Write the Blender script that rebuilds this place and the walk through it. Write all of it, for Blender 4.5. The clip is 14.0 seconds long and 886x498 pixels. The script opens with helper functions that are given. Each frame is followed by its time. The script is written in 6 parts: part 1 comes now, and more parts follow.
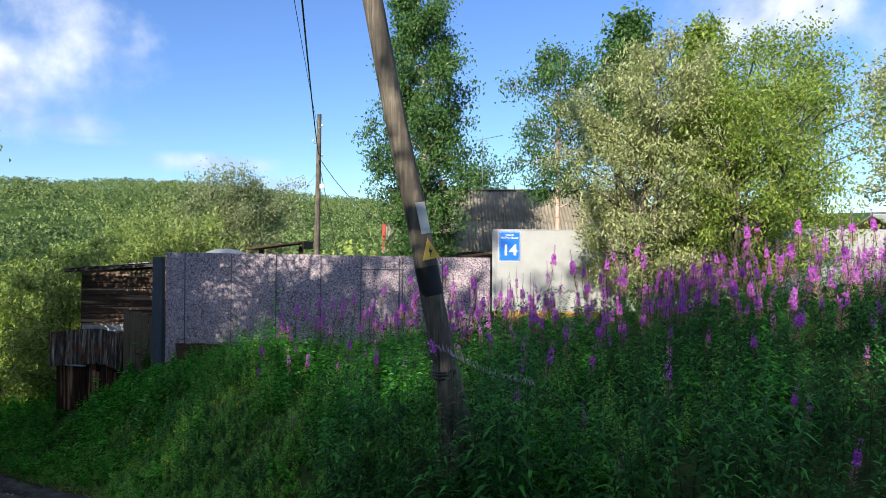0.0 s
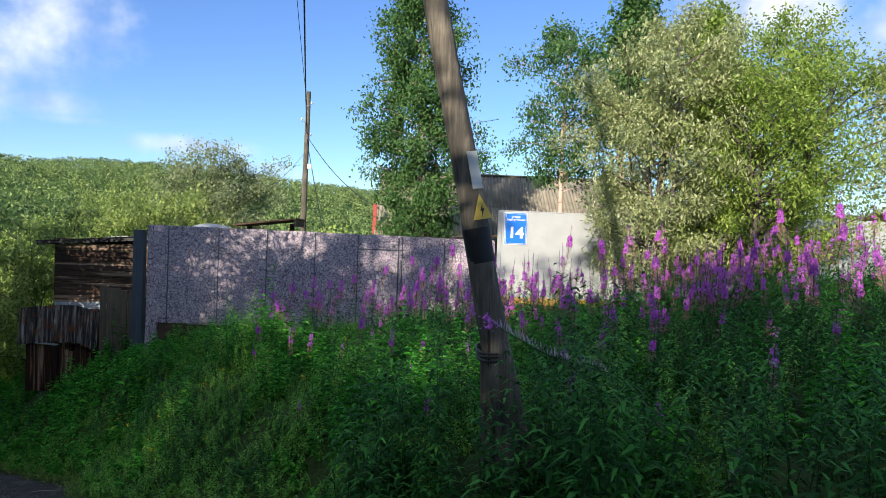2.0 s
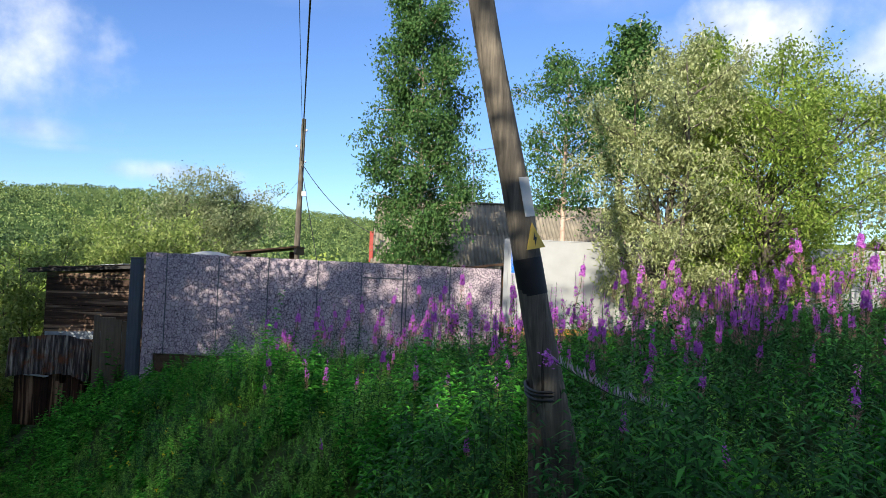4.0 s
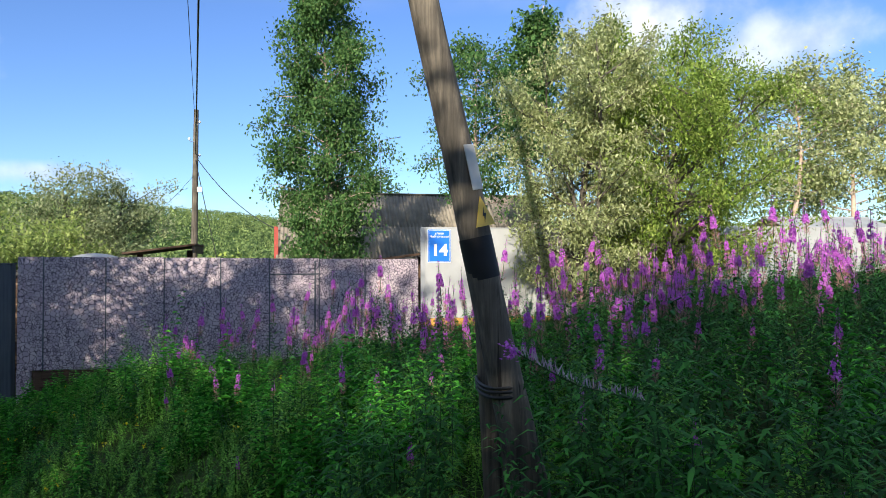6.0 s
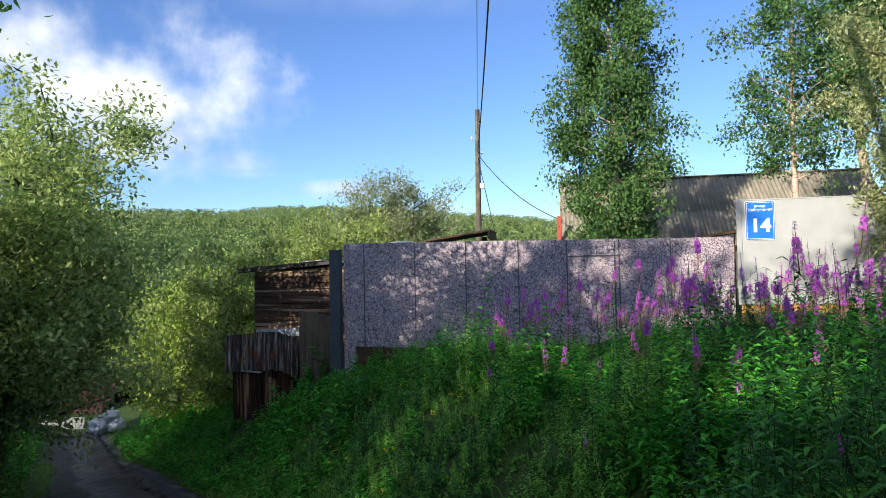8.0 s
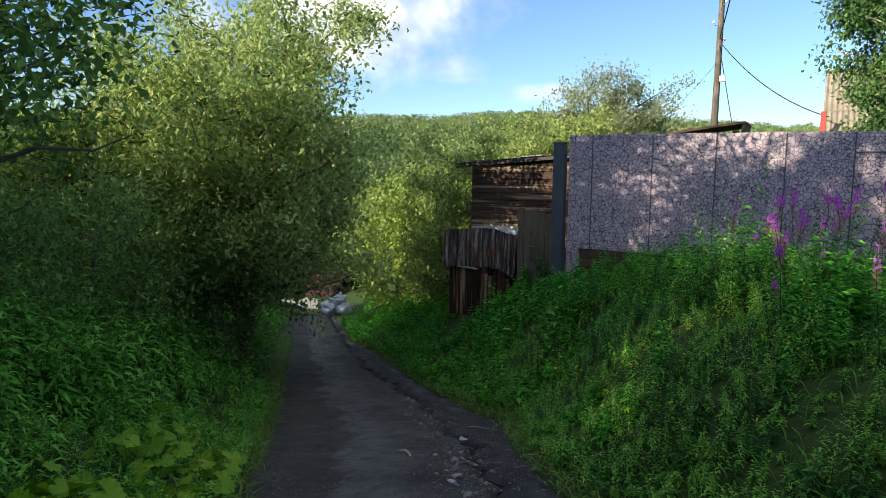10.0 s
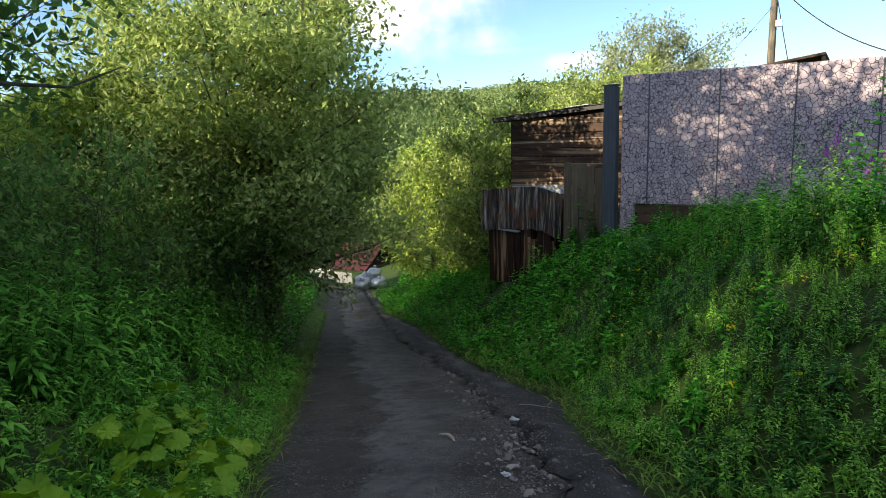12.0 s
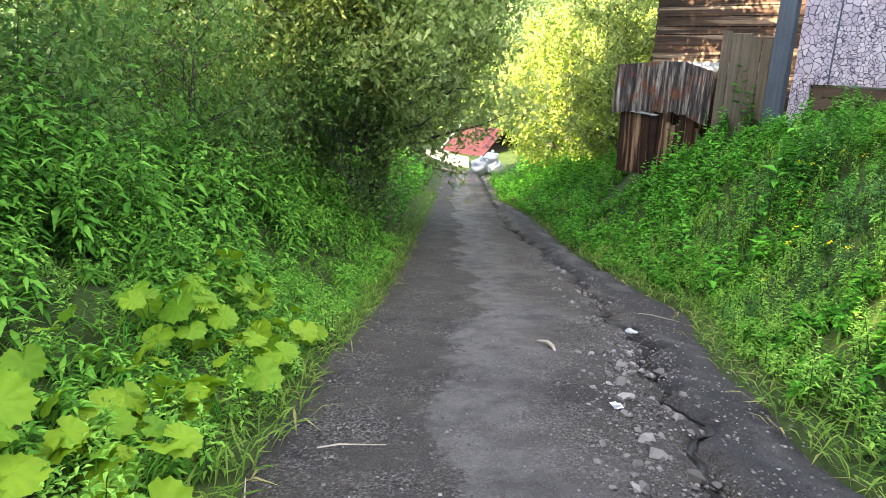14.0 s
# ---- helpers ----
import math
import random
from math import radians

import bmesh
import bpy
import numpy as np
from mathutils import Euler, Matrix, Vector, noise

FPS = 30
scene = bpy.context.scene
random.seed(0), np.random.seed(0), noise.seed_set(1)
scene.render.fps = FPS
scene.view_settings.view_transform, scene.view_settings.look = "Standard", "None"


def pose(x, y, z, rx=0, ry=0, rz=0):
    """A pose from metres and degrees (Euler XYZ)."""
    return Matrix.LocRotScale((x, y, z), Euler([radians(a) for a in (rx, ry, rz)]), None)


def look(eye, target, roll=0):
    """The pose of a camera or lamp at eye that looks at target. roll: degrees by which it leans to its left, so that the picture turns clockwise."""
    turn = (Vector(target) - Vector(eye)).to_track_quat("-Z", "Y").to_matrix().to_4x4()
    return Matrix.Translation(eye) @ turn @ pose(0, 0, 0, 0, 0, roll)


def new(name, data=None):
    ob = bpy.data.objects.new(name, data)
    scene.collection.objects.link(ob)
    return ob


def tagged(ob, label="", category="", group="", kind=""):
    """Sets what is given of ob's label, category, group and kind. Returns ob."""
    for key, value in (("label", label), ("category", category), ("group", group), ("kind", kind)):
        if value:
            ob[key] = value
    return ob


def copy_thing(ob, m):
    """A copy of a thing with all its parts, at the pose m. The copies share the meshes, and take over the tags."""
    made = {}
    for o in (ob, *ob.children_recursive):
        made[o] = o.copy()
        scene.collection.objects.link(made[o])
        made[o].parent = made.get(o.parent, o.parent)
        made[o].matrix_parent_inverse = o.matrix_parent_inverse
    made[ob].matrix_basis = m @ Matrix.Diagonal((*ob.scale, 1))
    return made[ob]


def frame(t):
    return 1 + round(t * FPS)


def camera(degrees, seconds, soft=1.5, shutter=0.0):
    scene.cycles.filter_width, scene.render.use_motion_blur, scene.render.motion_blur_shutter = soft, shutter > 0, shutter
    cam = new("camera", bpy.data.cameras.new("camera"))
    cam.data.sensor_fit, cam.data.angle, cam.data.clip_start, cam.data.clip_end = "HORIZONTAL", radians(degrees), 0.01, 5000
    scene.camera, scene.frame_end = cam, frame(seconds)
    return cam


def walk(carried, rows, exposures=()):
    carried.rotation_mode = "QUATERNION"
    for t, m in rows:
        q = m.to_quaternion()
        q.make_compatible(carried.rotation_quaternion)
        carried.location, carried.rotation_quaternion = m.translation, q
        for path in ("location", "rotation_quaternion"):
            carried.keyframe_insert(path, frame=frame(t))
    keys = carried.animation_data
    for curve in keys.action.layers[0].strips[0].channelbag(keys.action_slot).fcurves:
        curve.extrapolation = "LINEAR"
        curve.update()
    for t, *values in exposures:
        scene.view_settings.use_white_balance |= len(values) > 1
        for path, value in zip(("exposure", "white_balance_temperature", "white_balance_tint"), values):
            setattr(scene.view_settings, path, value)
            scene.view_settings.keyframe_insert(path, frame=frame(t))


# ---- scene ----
cam = camera(68.9, 14.0, soft=0.8)
PATH = [
    (0, (-0.097, 0.721, 1.507), (-0.099, 2.721, 1.512), 0.5),
    (0.5, (-0.265, 0.969, 1.455), (-0.159, 2.965, 1.373), 0.7),
    (1, (-0.39, 1.149, 1.39), (-0.365, 3.149, 1.392), -1.1),
    (1.5, (-0.522, 1.399, 1.304), (-0.381, 3.393, 1.342), -0.1),
    (2, (-0.656, 1.643, 1.247), (-0.593, 3.642, 1.225), 2.1),
    (2.2, (-0.693, 1.717, 1.212), (-0.706, 3.715, 1.293), 1.1),
    (4.3, (-1.122, 2.0, 1.252), (-0.968, 3.994, 1.309), 2.5),
    (4.5, (-1.111, 2.063, 1.25), (-0.905, 4.052, 1.269), 2.3),
    (5, (-1.081, 2.321, 1.22), (-0.799, 4.301, 1.265), 1.9),
    (5.5, (-1.145, 2.505, 1.188), (-0.852, 4.481, 1.273), 3.7),
    (6, (-1.265, 2.6, 1.185), (-0.873, 4.561, 1.235), -0.3),
    (6.5, (-1.458, 2.641, 1.115), (-1.266, 4.631, 1.137), -0.4),
    (7, (-1.612, 2.878, 1.013), (-1.68, 4.874, 1.119), 0.0),
    (7.5, (-1.828, 3.091, 0.907), (-1.972, 5.085, 0.986), -0.4),
    (8, (-1.935, 3.373, 0.803), (-2.352, 5.328, 0.862), -1.1),
    (8.5, (-2.183, 3.649, 0.73), (-2.91, 5.512, 0.696), -0.4),
    (9, (-2.286, 3.764, 0.701), (-3.147, 5.567, 0.625), 0.9),
    (9.2, (-2.384, 3.872, 0.673), (-3.324, 5.632, 0.537), 0.1),
    (11.3, (-3.18, 4.981, 0.204), (-4.192, 6.687, -0.048), 0.7),
    (11.5, (-3.27, 5.086, 0.147), (-4.25, 6.814, -0.088), 0.3),
    (12, (-3.413, 5.319, 0.109), (-4.495, 6.974, -0.192), -1.3),
    (12.5, (-3.55, 5.581, 0.026), (-4.742, 7.149, -0.32), 0.6),
    (13, (-3.737, 5.747, -0.09), (-4.936, 7.286, -0.531), 0.9),
    (13.5, (-3.866, 6.057, -0.208), (-5.175, 7.5, -0.662), 0.9),
    (14, (-4.014, 6.331, -0.279), (-5.331, 7.697, -0.91), 0.5),
]
EXPOSURES = [(0, 0.66, 6150, 9), (8, 0.68, 6200, 9), (9, 0.80, 6400, 9), (11.5, 1.08, 7000, 8), (12.5, 1.56, 7300, 7), (13, 2.2, 7400, 7), (13.5, 3.15, 7600, 10), (14, 3.4, 8100, 13)]
walk(cam, [(t, look(eye, target, roll)) for t, eye, target, roll in PATH], EXPOSURES)

# ---- light ----
SUN_AZ, SUN_EL = 206.0, 17.0          # degrees right of +y, and above the horizon
CLOUDS = [                            # azimuth, elevation, half width, half height, weight
    (-38.0, 13.6, 12.5, 6.0, 1.0), (-46.0, 16.5, 8.0, 4.0, 0.9), (-30.0, 9.4, 4.5, 1.4, 0.5),
    (28.5, 19.2, 7.5, 4.4, 1.0), (38.5, 16.8, 7.5, 2.6, 0.75), (34.5, 12.7, 2.6, 0.9, 0.5),
    (-19.6, 7.1, 5.0, 0.9, 0.7), (-13.5, 5.4, 5.0, 0.9, 0.45), (-28.5, 8.3, 4.0, 0.55, 0.25),
    (62.0, 17.0, 12.0, 4.0, 0.8), (-70.0, 20.0, 12.0, 5.0, 0.8),
]


def direction(az, el):
    a, e = radians(az), radians(el)
    return Vector((math.sin(a) * math.cos(e), math.cos(a) * math.cos(e), math.sin(e)))


def build_world():
    world = bpy.data.worlds.new("sky")
    scene.world = world
    world.use_nodes = True
    nt = world.node_tree
    nd, ln = nt.nodes, nt.links
    nd.clear()
    out = nd.new("ShaderNodeOutputWorld")
    back = nd.new("ShaderNodeBackground")
    sky = nd.new("ShaderNodeTexSky")
    sky.sky_type, sky.sun_disc = "NISHITA", False
    sky.sun_elevation, sky.sun_rotation = radians(SUN_EL), radians(SUN_AZ)
    sky.air_density, sky.dust_density, sky.ozone_density = 1.0, 0.15, 4.5
    co = nd.new("ShaderNodeTexCoord")
    noise_a = nd.new("ShaderNodeTexNoise")
    noise_a.inputs["Scale"].default_value, noise_a.inputs["Detail"].default_value = 9.0, 7.0
    noise_a.inputs["Roughness"].default_value = 0.55
    ln.new(co.outputs["Generated"], noise_a.inputs["Vector"])

    def maths(op, a, b=None, c=None):
        n = nd.new("ShaderNodeMath")
        n.operation = op
        for k, v in enumerate((a, b, c)):
            if v is None:
                continue
            if isinstance(v, (int, float)):
                n.inputs[k].default_value = v
            else:
                ln.new(v, n.inputs[k])
        return n.outputs[0]

    def dot(v):
        n = nd.new("ShaderNodeVectorMath")
        n.operation = "DOT_PRODUCT"
        ln.new(co.outputs["Generated"], n.inputs[0])
        n.inputs[1].default_value = v
        return n.outputs["Value"]

    wob = maths("MULTIPLY", maths("SUBTRACT", noise_a.outputs["Fac"], 0.5), 2.3)
    mask = None
    for az, el, w, h, weight in CLOUDS:
        c = direction(az, el)
        right = c.cross(Vector((0, 0, 1))).normalized()
        up = right.cross(c)
        u = dot(right / math.sin(radians(w)))
        v = dot(up / math.sin(radians(h)))
        r = maths("SQRT", maths("ADD", maths("MULTIPLY", u, u), maths("MULTIPLY", v, v)))
        front = maths("GREATER_THAN", dot(c), 0.0)
        m = nd.new("ShaderNodeMapRange")
        m.interpolation_type = "SMOOTHSTEP"
        m.inputs["From Min"].default_value, m.inputs["From Max"].default_value = 1.2, 0.05
        m.inputs["To Min"].default_value, m.inputs["To Max"].default_value = 0.0, weight
        ln.new(maths("ADD", r, wob), m.inputs["Value"])
        one = maths("MULTIPLY", m.outputs["Result"], front)
        mask = one if mask is None else maths("MAXIMUM", mask, one)
    # broken cloud all over the upper sky, out of view, added to brighten the shade
    high = nd.new("ShaderNodeTexNoise")
    high.inputs["Scale"].default_value, high.inputs["Detail"].default_value = 2.6, 6.0
    ln.new(co.outputs["Generated"], high.inputs["Vector"])
    cover = nd.new("ShaderNodeMapRange")
    cover.inputs["From Min"].default_value, cover.inputs["From Max"].default_value = 0.42, 0.60
    ln.new(high.outputs["Fac"], cover.inputs["Value"])
    lifted = nd.new("ShaderNodeMapRange")
    lifted.inputs["From Min"].default_value, lifted.inputs["From Max"].default_value = 0.36, 0.55
    ln.new(dot(Vector((0, 0, 1))), lifted.inputs["Value"])
    mask = maths("MAXIMUM", mask, maths("MULTIPLY", cover.outputs[0], lifted.outputs[0]))
    mix = nd.new("ShaderNodeMix")
    mix.data_type = "RGBA"
    ln.new(mask, mix.inputs["Factor"])
    richer = nd.new("ShaderNodeHueSaturation")
    richer.inputs["Hue"].default_value, richer.inputs["Saturation"].default_value, richer.inputs["Value"].default_value = 0.512, 1.03, 1.3
    ln.new(sky.outputs["Color"], richer.inputs["Color"])
    ln.new(richer.outputs["Color"], mix.inputs["A"])
    puff = nd.new("ShaderNodeTexNoise")
    puff.inputs["Scale"].default_value, puff.inputs["Detail"].default_value = 14.0, 6.0
    ln.new(co.outputs["Generated"], puff.inputs["Vector"])
    tone = nd.new("ShaderNodeMix")
    tone.data_type = "RGBA"
    tone.inputs["A"].default_value, tone.inputs["B"].default_value = (3.6, 4.3, 5.6, 1), (7.6, 7.6, 7.7, 1)
    shade = nd.new("ShaderNodeMapRange")
    shade.inputs["From Min"].default_value, shade.inputs["From Max"].default_value = 0.36, 0.60
    ln.new(puff.outputs["Fac"], shade.inputs["Value"])
    ln.new(shade.outputs[0], tone.inputs["Factor"])
    ln.new(tone.outputs["Result"], mix.inputs["B"])
    ln.new(mix.outputs["Result"], back.inputs["Color"])
    back.inputs["Strength"].default_value = 0.10
    ln.new(back.outputs["Background"], out.inputs["Surface"])


build_world()
sun = new("sun", bpy.data.lights.new("sun", "SUN"))
sun.data.energy, sun.data.angle, sun.data.color = 5.0, radians(0.45), (1.0, 0.88, 0.70)
sun.matrix_world = look(direction(SUN_AZ, SUN_EL) * 60, (0, 0, 0))

# ---- materials ----


class Mat:
    """A node material with a Principled shader, and short ways to add to it."""

    def __init__(self, name, rough=0.8, metal=0.0, spec=0.4):
        self.m = bpy.data.materials.new(name)
        self.m.use_nodes = True
        self.nt = self.m.node_tree
        self.nd, self.ln = self.nt.nodes, self.nt.links
        self.b = self.nd["Principled BSDF"]
        self.b.inputs["Roughness"].default_value = rough
        self.b.inputs["Metallic"].default_value = metal
        self.b.inputs["Specular IOR Level"].default_value = spec
        self.co = self.nd.new("ShaderNodeTexCoord")
        self.vec = self.co.outputs["Object"]

    def node(self, kind, **settings):
        n = self.nd.new(kind)
        for k, v in settings.items():
            n.inputs[k].default_value = v
        return n

    def scaled(self, s):
        n = self.node("ShaderNodeMapping", Scale=s)
        self.ln.new(self.vec, n.inputs["Vector"])
        return n.outputs[0]

    def noise(self, scale, detail=4.0, vec=None, rough=0.55):
        n = self.node("ShaderNodeTexNoise", Scale=scale, Detail=detail, Roughness=rough)
        self.ln.new(vec or self.vec, n.inputs["Vector"])
        return n.outputs["Fac"]

    def ramp(self, fac, stops):
        n = self.nd.new("ShaderNodeValToRGB")
        e = n.color_ramp.elements
        while len(e) < len(stops):
            e.new(0.5)
        for k, (p, c) in zip(e, stops):
            k.position, k.color = p, (*c, 1) if len(c) == 3 else c
        self.ln.new(fac, n.inputs["Fac"])
        return n.outputs["Color"]

    def mix(self, fac, a, b, mode="MIX"):
        n = self.nd.new("ShaderNodeMix")
        n.data_type, n.blend_type = "RGBA", mode
        for key, v in (("Factor", fac), ("A", a), ("B", b)):
            sock = n.inputs[key]
            if isinstance(v, (int, float)):
                sock.default_value = v
            elif isinstance(v, tuple):
                sock.default_value = (*v, 1)
            else:
                self.ln.new(v, sock)
        return n.outputs["Result"]

    def math(self, op, a, b=0.0):
        n = self.nd.new("ShaderNodeMath")
        n.operation = op
        for k, v in enumerate((a, b)):
            if isinstance(v, (int, float)):
                n.inputs[k].default_value = v
            else:
                self.ln.new(v, n.inputs[k])
        return n.outputs[0]

    def color(self, c):
        if isinstance(c, tuple):
            self.b.inputs["Base Color"].default_value = (*c, 1)
        else:
            self.ln.new(c, self.b.inputs["Base Color"])
        return self

    def bump(self, height, strength=0.4, dist=0.01):
        n = self.node("ShaderNodeBump", Strength=strength, Distance=dist)
        self.ln.new(height, n.inputs["Height"])
        self.ln.new(n.outputs[0], self.b.inputs["Normal"])
        return self

    def island(self):
        return self.nd.new("ShaderNodeNewGeometry").outputs["Random Per Island"]


def leaf_material(name, dark, mid, light, through_light=0.35, rough=0.5):
    m = Mat(name, rough=rough + 0.1, spec=0.07)
    col = m.ramp(m.island(), [(0.0, dark), (0.5, mid), (1.0, light)])
    big = m.noise(0.9, 2.0)
    col = m.mix(m.math("MULTIPLY", big, 0.3), col, light, "MIX")
    m.color(col)
    tr = m.nd.new("ShaderNodeBsdfTranslucent")
    m.ln.new(col, tr.inputs["Color"])
    mx = m.node("ShaderNodeMixShader", Fac=through_light)
    m.ln.new(m.b.outputs[0], mx.inputs[1])
    m.ln.new(tr.outputs[0], mx.inputs[2])
    out = m.nd["Material Output"]
    m.ln.new(mx.outputs[0], out.inputs["Surface"])
    return m.m


def forest_material(name, dark, mid, light, scale):
    """Leaves of far woods: each tree its own green, each leaf a little off it."""
    m = Mat(name, rough=0.85, spec=0.2)
    tree = m.ramp(m.noise(scale, 3.0, rough=0.7), [(0.40, dark), (0.51, mid), (0.64, light)])
    m.color(m.mix(0.3, tree, m.ramp(m.island(), [(0.0, dark), (0.5, mid), (1.0, light)])))
    return m.m


def plain(name, c, rough=0.7, metal=0.0, vary=0.25, scale=6.0, bump=0.15):
    m = Mat(name, rough=rough, metal=metal)
    n = m.noise(scale, 6.0)
    lo = tuple(v * (1 - vary) for v in c)
    hi = tuple(min(1, v * (1 + vary)) for v in c)
    m.color(m.ramp(n, [(0.3, lo), (0.7, hi)]))
    m.bump(m.noise(scale * 8, 4.0), bump, 0.004)
    return m.m


def wood(name, dark, light, axis="z", scale=1.0, extra=None):
    """Weathered timber; the grain runs along the axis."""
    m = Mat(name, rough=0.85, spec=0.25)
    st = {"x": (1.2, 26, 26), "y": (26, 1.2, 26), "z": (26, 26, 1.2)}[axis]
    grain = m.noise(1.0 * scale, 5.0, m.scaled(st), 0.65)
    blot = m.noise(1.7, 5.0)
    rnd = m.nd.new("ShaderNodeObjectInfo").outputs["Random"]
    col = m.ramp(m.math("ADD", m.math("MULTIPLY", grain, 0.65), m.math("MULTIPLY", blot, 0.4)), [(0.32, dark), (0.75, light)])
    col = m.mix(m.math("MULTIPLY", rnd, 0.45), col, dark)
    if extra:
        patch = m.ramp(m.noise(1.0, 5.0, m.scaled(tuple(0.35 * v for v in st))), [(0.54, (0, 0, 0)), (0.66, (1, 1, 1))])
        col = m.mix(patch, col, extra)
    m.color(col)
    m.bump(grain, 0.5, 0.006)
    return m.m


M_WILLOW = leaf_material("willow_leaf", (0.14, 0.19, 0.06), (0.36, 0.41, 0.16), (0.60, 0.62, 0.36), 0.35)
M_WILLOW_GREEN = leaf_material("willow_green_leaf", (0.07, 0.14, 0.018), (0.20, 0.31, 0.05), (0.43, 0.52, 0.13), 0.35)
M_BIRCH = leaf_material("birch_leaf", (0.03, 0.085, 0.028), (0.065, 0.155, 0.045), (0.17, 0.28, 0.09), 0.3, rough=0.28)
M_SILVER = leaf_material("silver_leaf", (0.12, 0.17, 0.07), (0.24, 0.29, 0.14), (0.40, 0.43, 0.24), 0.3)
M_DARKLEAF = leaf_material("alder_leaf", (0.03, 0.09, 0.022), (0.11, 0.24, 0.05), (0.26, 0.42, 0.11), 0.4, rough=0.4)
M_HERB = leaf_material("herb_leaf", (0.004, 0.040, 0.007), (0.052, 0.28, 0.030), (0.17, 0.56, 0.070), 0.25)
# deep shade between the leaves is put into this near-black green
M_HERB_SHADED = leaf_material("shaded_fireweed_leaf", (0.001, 0.008, 0.002), (0.010, 0.066, 0.013), (0.085, 0.29, 0.05), 0.15, rough=0.4)
M_VERGE = leaf_material("verge_blade", (0.04, 0.11, 0.016), (0.10, 0.23, 0.03), (0.22, 0.34, 0.07), 0.3)
M_DRYGRASS = leaf_material("dry_blade", (0.17, 0.18, 0.05), (0.28, 0.27, 0.09), (0.40, 0.36, 0.16), 0.25)
M_THICKET = leaf_material("thicket_leaf", (0.09, 0.15, 0.035), (0.28, 0.38, 0.10), (0.52, 0.58, 0.20), 0.45)
M_GOAT = leaf_material("goat_willow_leaf", (0.09, 0.16, 0.04), (0.32, 0.45, 0.13), (0.62, 0.68, 0.28), 0.5)
M_GRASS = leaf_material("grass_blade", (0.03, 0.13, 0.015), (0.07, 0.23, 0.025), (0.16, 0.34, 0.05), 0.3)


def broad_material():
    m = Mat("broad_leaf", rough=0.6, spec=0.3)
    rnd = m.nd.new("ShaderNodeObjectInfo").outputs["Random"]
    col = m.ramp(rnd, [(0.0, (0.10, 0.26, 0.012)), (0.5, (0.20, 0.38, 0.018)), (1.0, (0.31, 0.48, 0.026))])
    col = m.mix(m.math("MULTIPLY", m.noise(22.0, 5.0), 0.6), col, (0.10, 0.25, 0.012))
    m.color(col)
    vein = m.node("ShaderNodeTexVoronoi", Scale=28.0)
    m.ln.new(m.vec, vein.inputs["Vector"])
    m.bump(vein.outputs["Distance"], 0.6, 0.006)
    tr = m.nd.new("ShaderNodeBsdfTranslucent")
    m.ln.new(col, tr.inputs["Color"])
    mx = m.node("ShaderNodeMixShader", Fac=0.3)
    m.ln.new(m.b.outputs[0], mx.inputs[1])
    m.ln.new(tr.outputs[0], mx.inputs[2])
    m.ln.new(mx.outputs[0], m.nd["Material Output"].inputs["Surface"])
    return m.m


M_BROAD = broad_material()
M_FLOWER = leaf_material("fireweed_petal", (0.34, 0.05, 0.44), (0.54, 0.12, 0.60), (0.74, 0.28, 0.74), 0.45)
M_POD = leaf_material("seed_pod", (0.26, 0.09, 0.13), (0.42, 0.18, 0.19), (0.52, 0.32, 0.30), 0.25)
M_PALEPOD = leaf_material("pale_pod", (0.42, 0.32, 0.44), (0.52, 0.42, 0.52), (0.60, 0.52, 0.58), 0.3)
M_YELLOW = leaf_material("yellow_petal", (0.6, 0.5, 0.01), (0.7, 0.6, 0.02), (0.8, 0.7, 0.05), 0.3)
# far hill greens: distance haze is mixed into them as a paler, bluer tone
M_HAZY_FOREST = forest_material("hazy_forest_leaf", (0.050, 0.085, 0.035), (0.135, 0.20, 0.065), (0.28, 0.345, 0.12), 0.09)
M_VALLEY = forest_material("valley_leaf", (0.05, 0.10, 0.02), (0.17, 0.26, 0.05), (0.40, 0.46, 0.11), 0.16)
M_BANK = leaf_material("bank_leaf", (0.006, 0.036, 0.007), (0.066, 0.265, 0.030), (0.22, 0.53, 0.07), 0.22)
M_FERN = leaf_material("fern_leaf", (0.028, 0.10, 0.016), (0.125, 0.35, 0.045), (0.31, 0.60, 0.10), 0.25)
M_STEM = plain("stem", (0.03, 0.075, 0.018), 0.7, vary=0.4)
M_BARK = plain("bark", (0.10, 0.085, 0.07), 0.9, vary=0.5, scale=9, bump=0.6)


def birch_bark():
    m = Mat("birch_bark", rough=0.75)
    band = m.noise(1.0, 4.0, m.scaled((3, 3, 22)))
    base = m.ramp(m.noise(2.5, 3.0), [(0.3, (0.42, 0.26, 0.18)), (0.7, (0.62, 0.50, 0.42))])
    m.color(m.mix(m.ramp(band, [(0.60, (0, 0, 0)), (0.68, (1, 1, 1))]), base, (0.04, 0.035, 0.03)))
    m.bump(band, 0.3, 0.01)
    return m.m


M_BIRCHBARK = birch_bark()


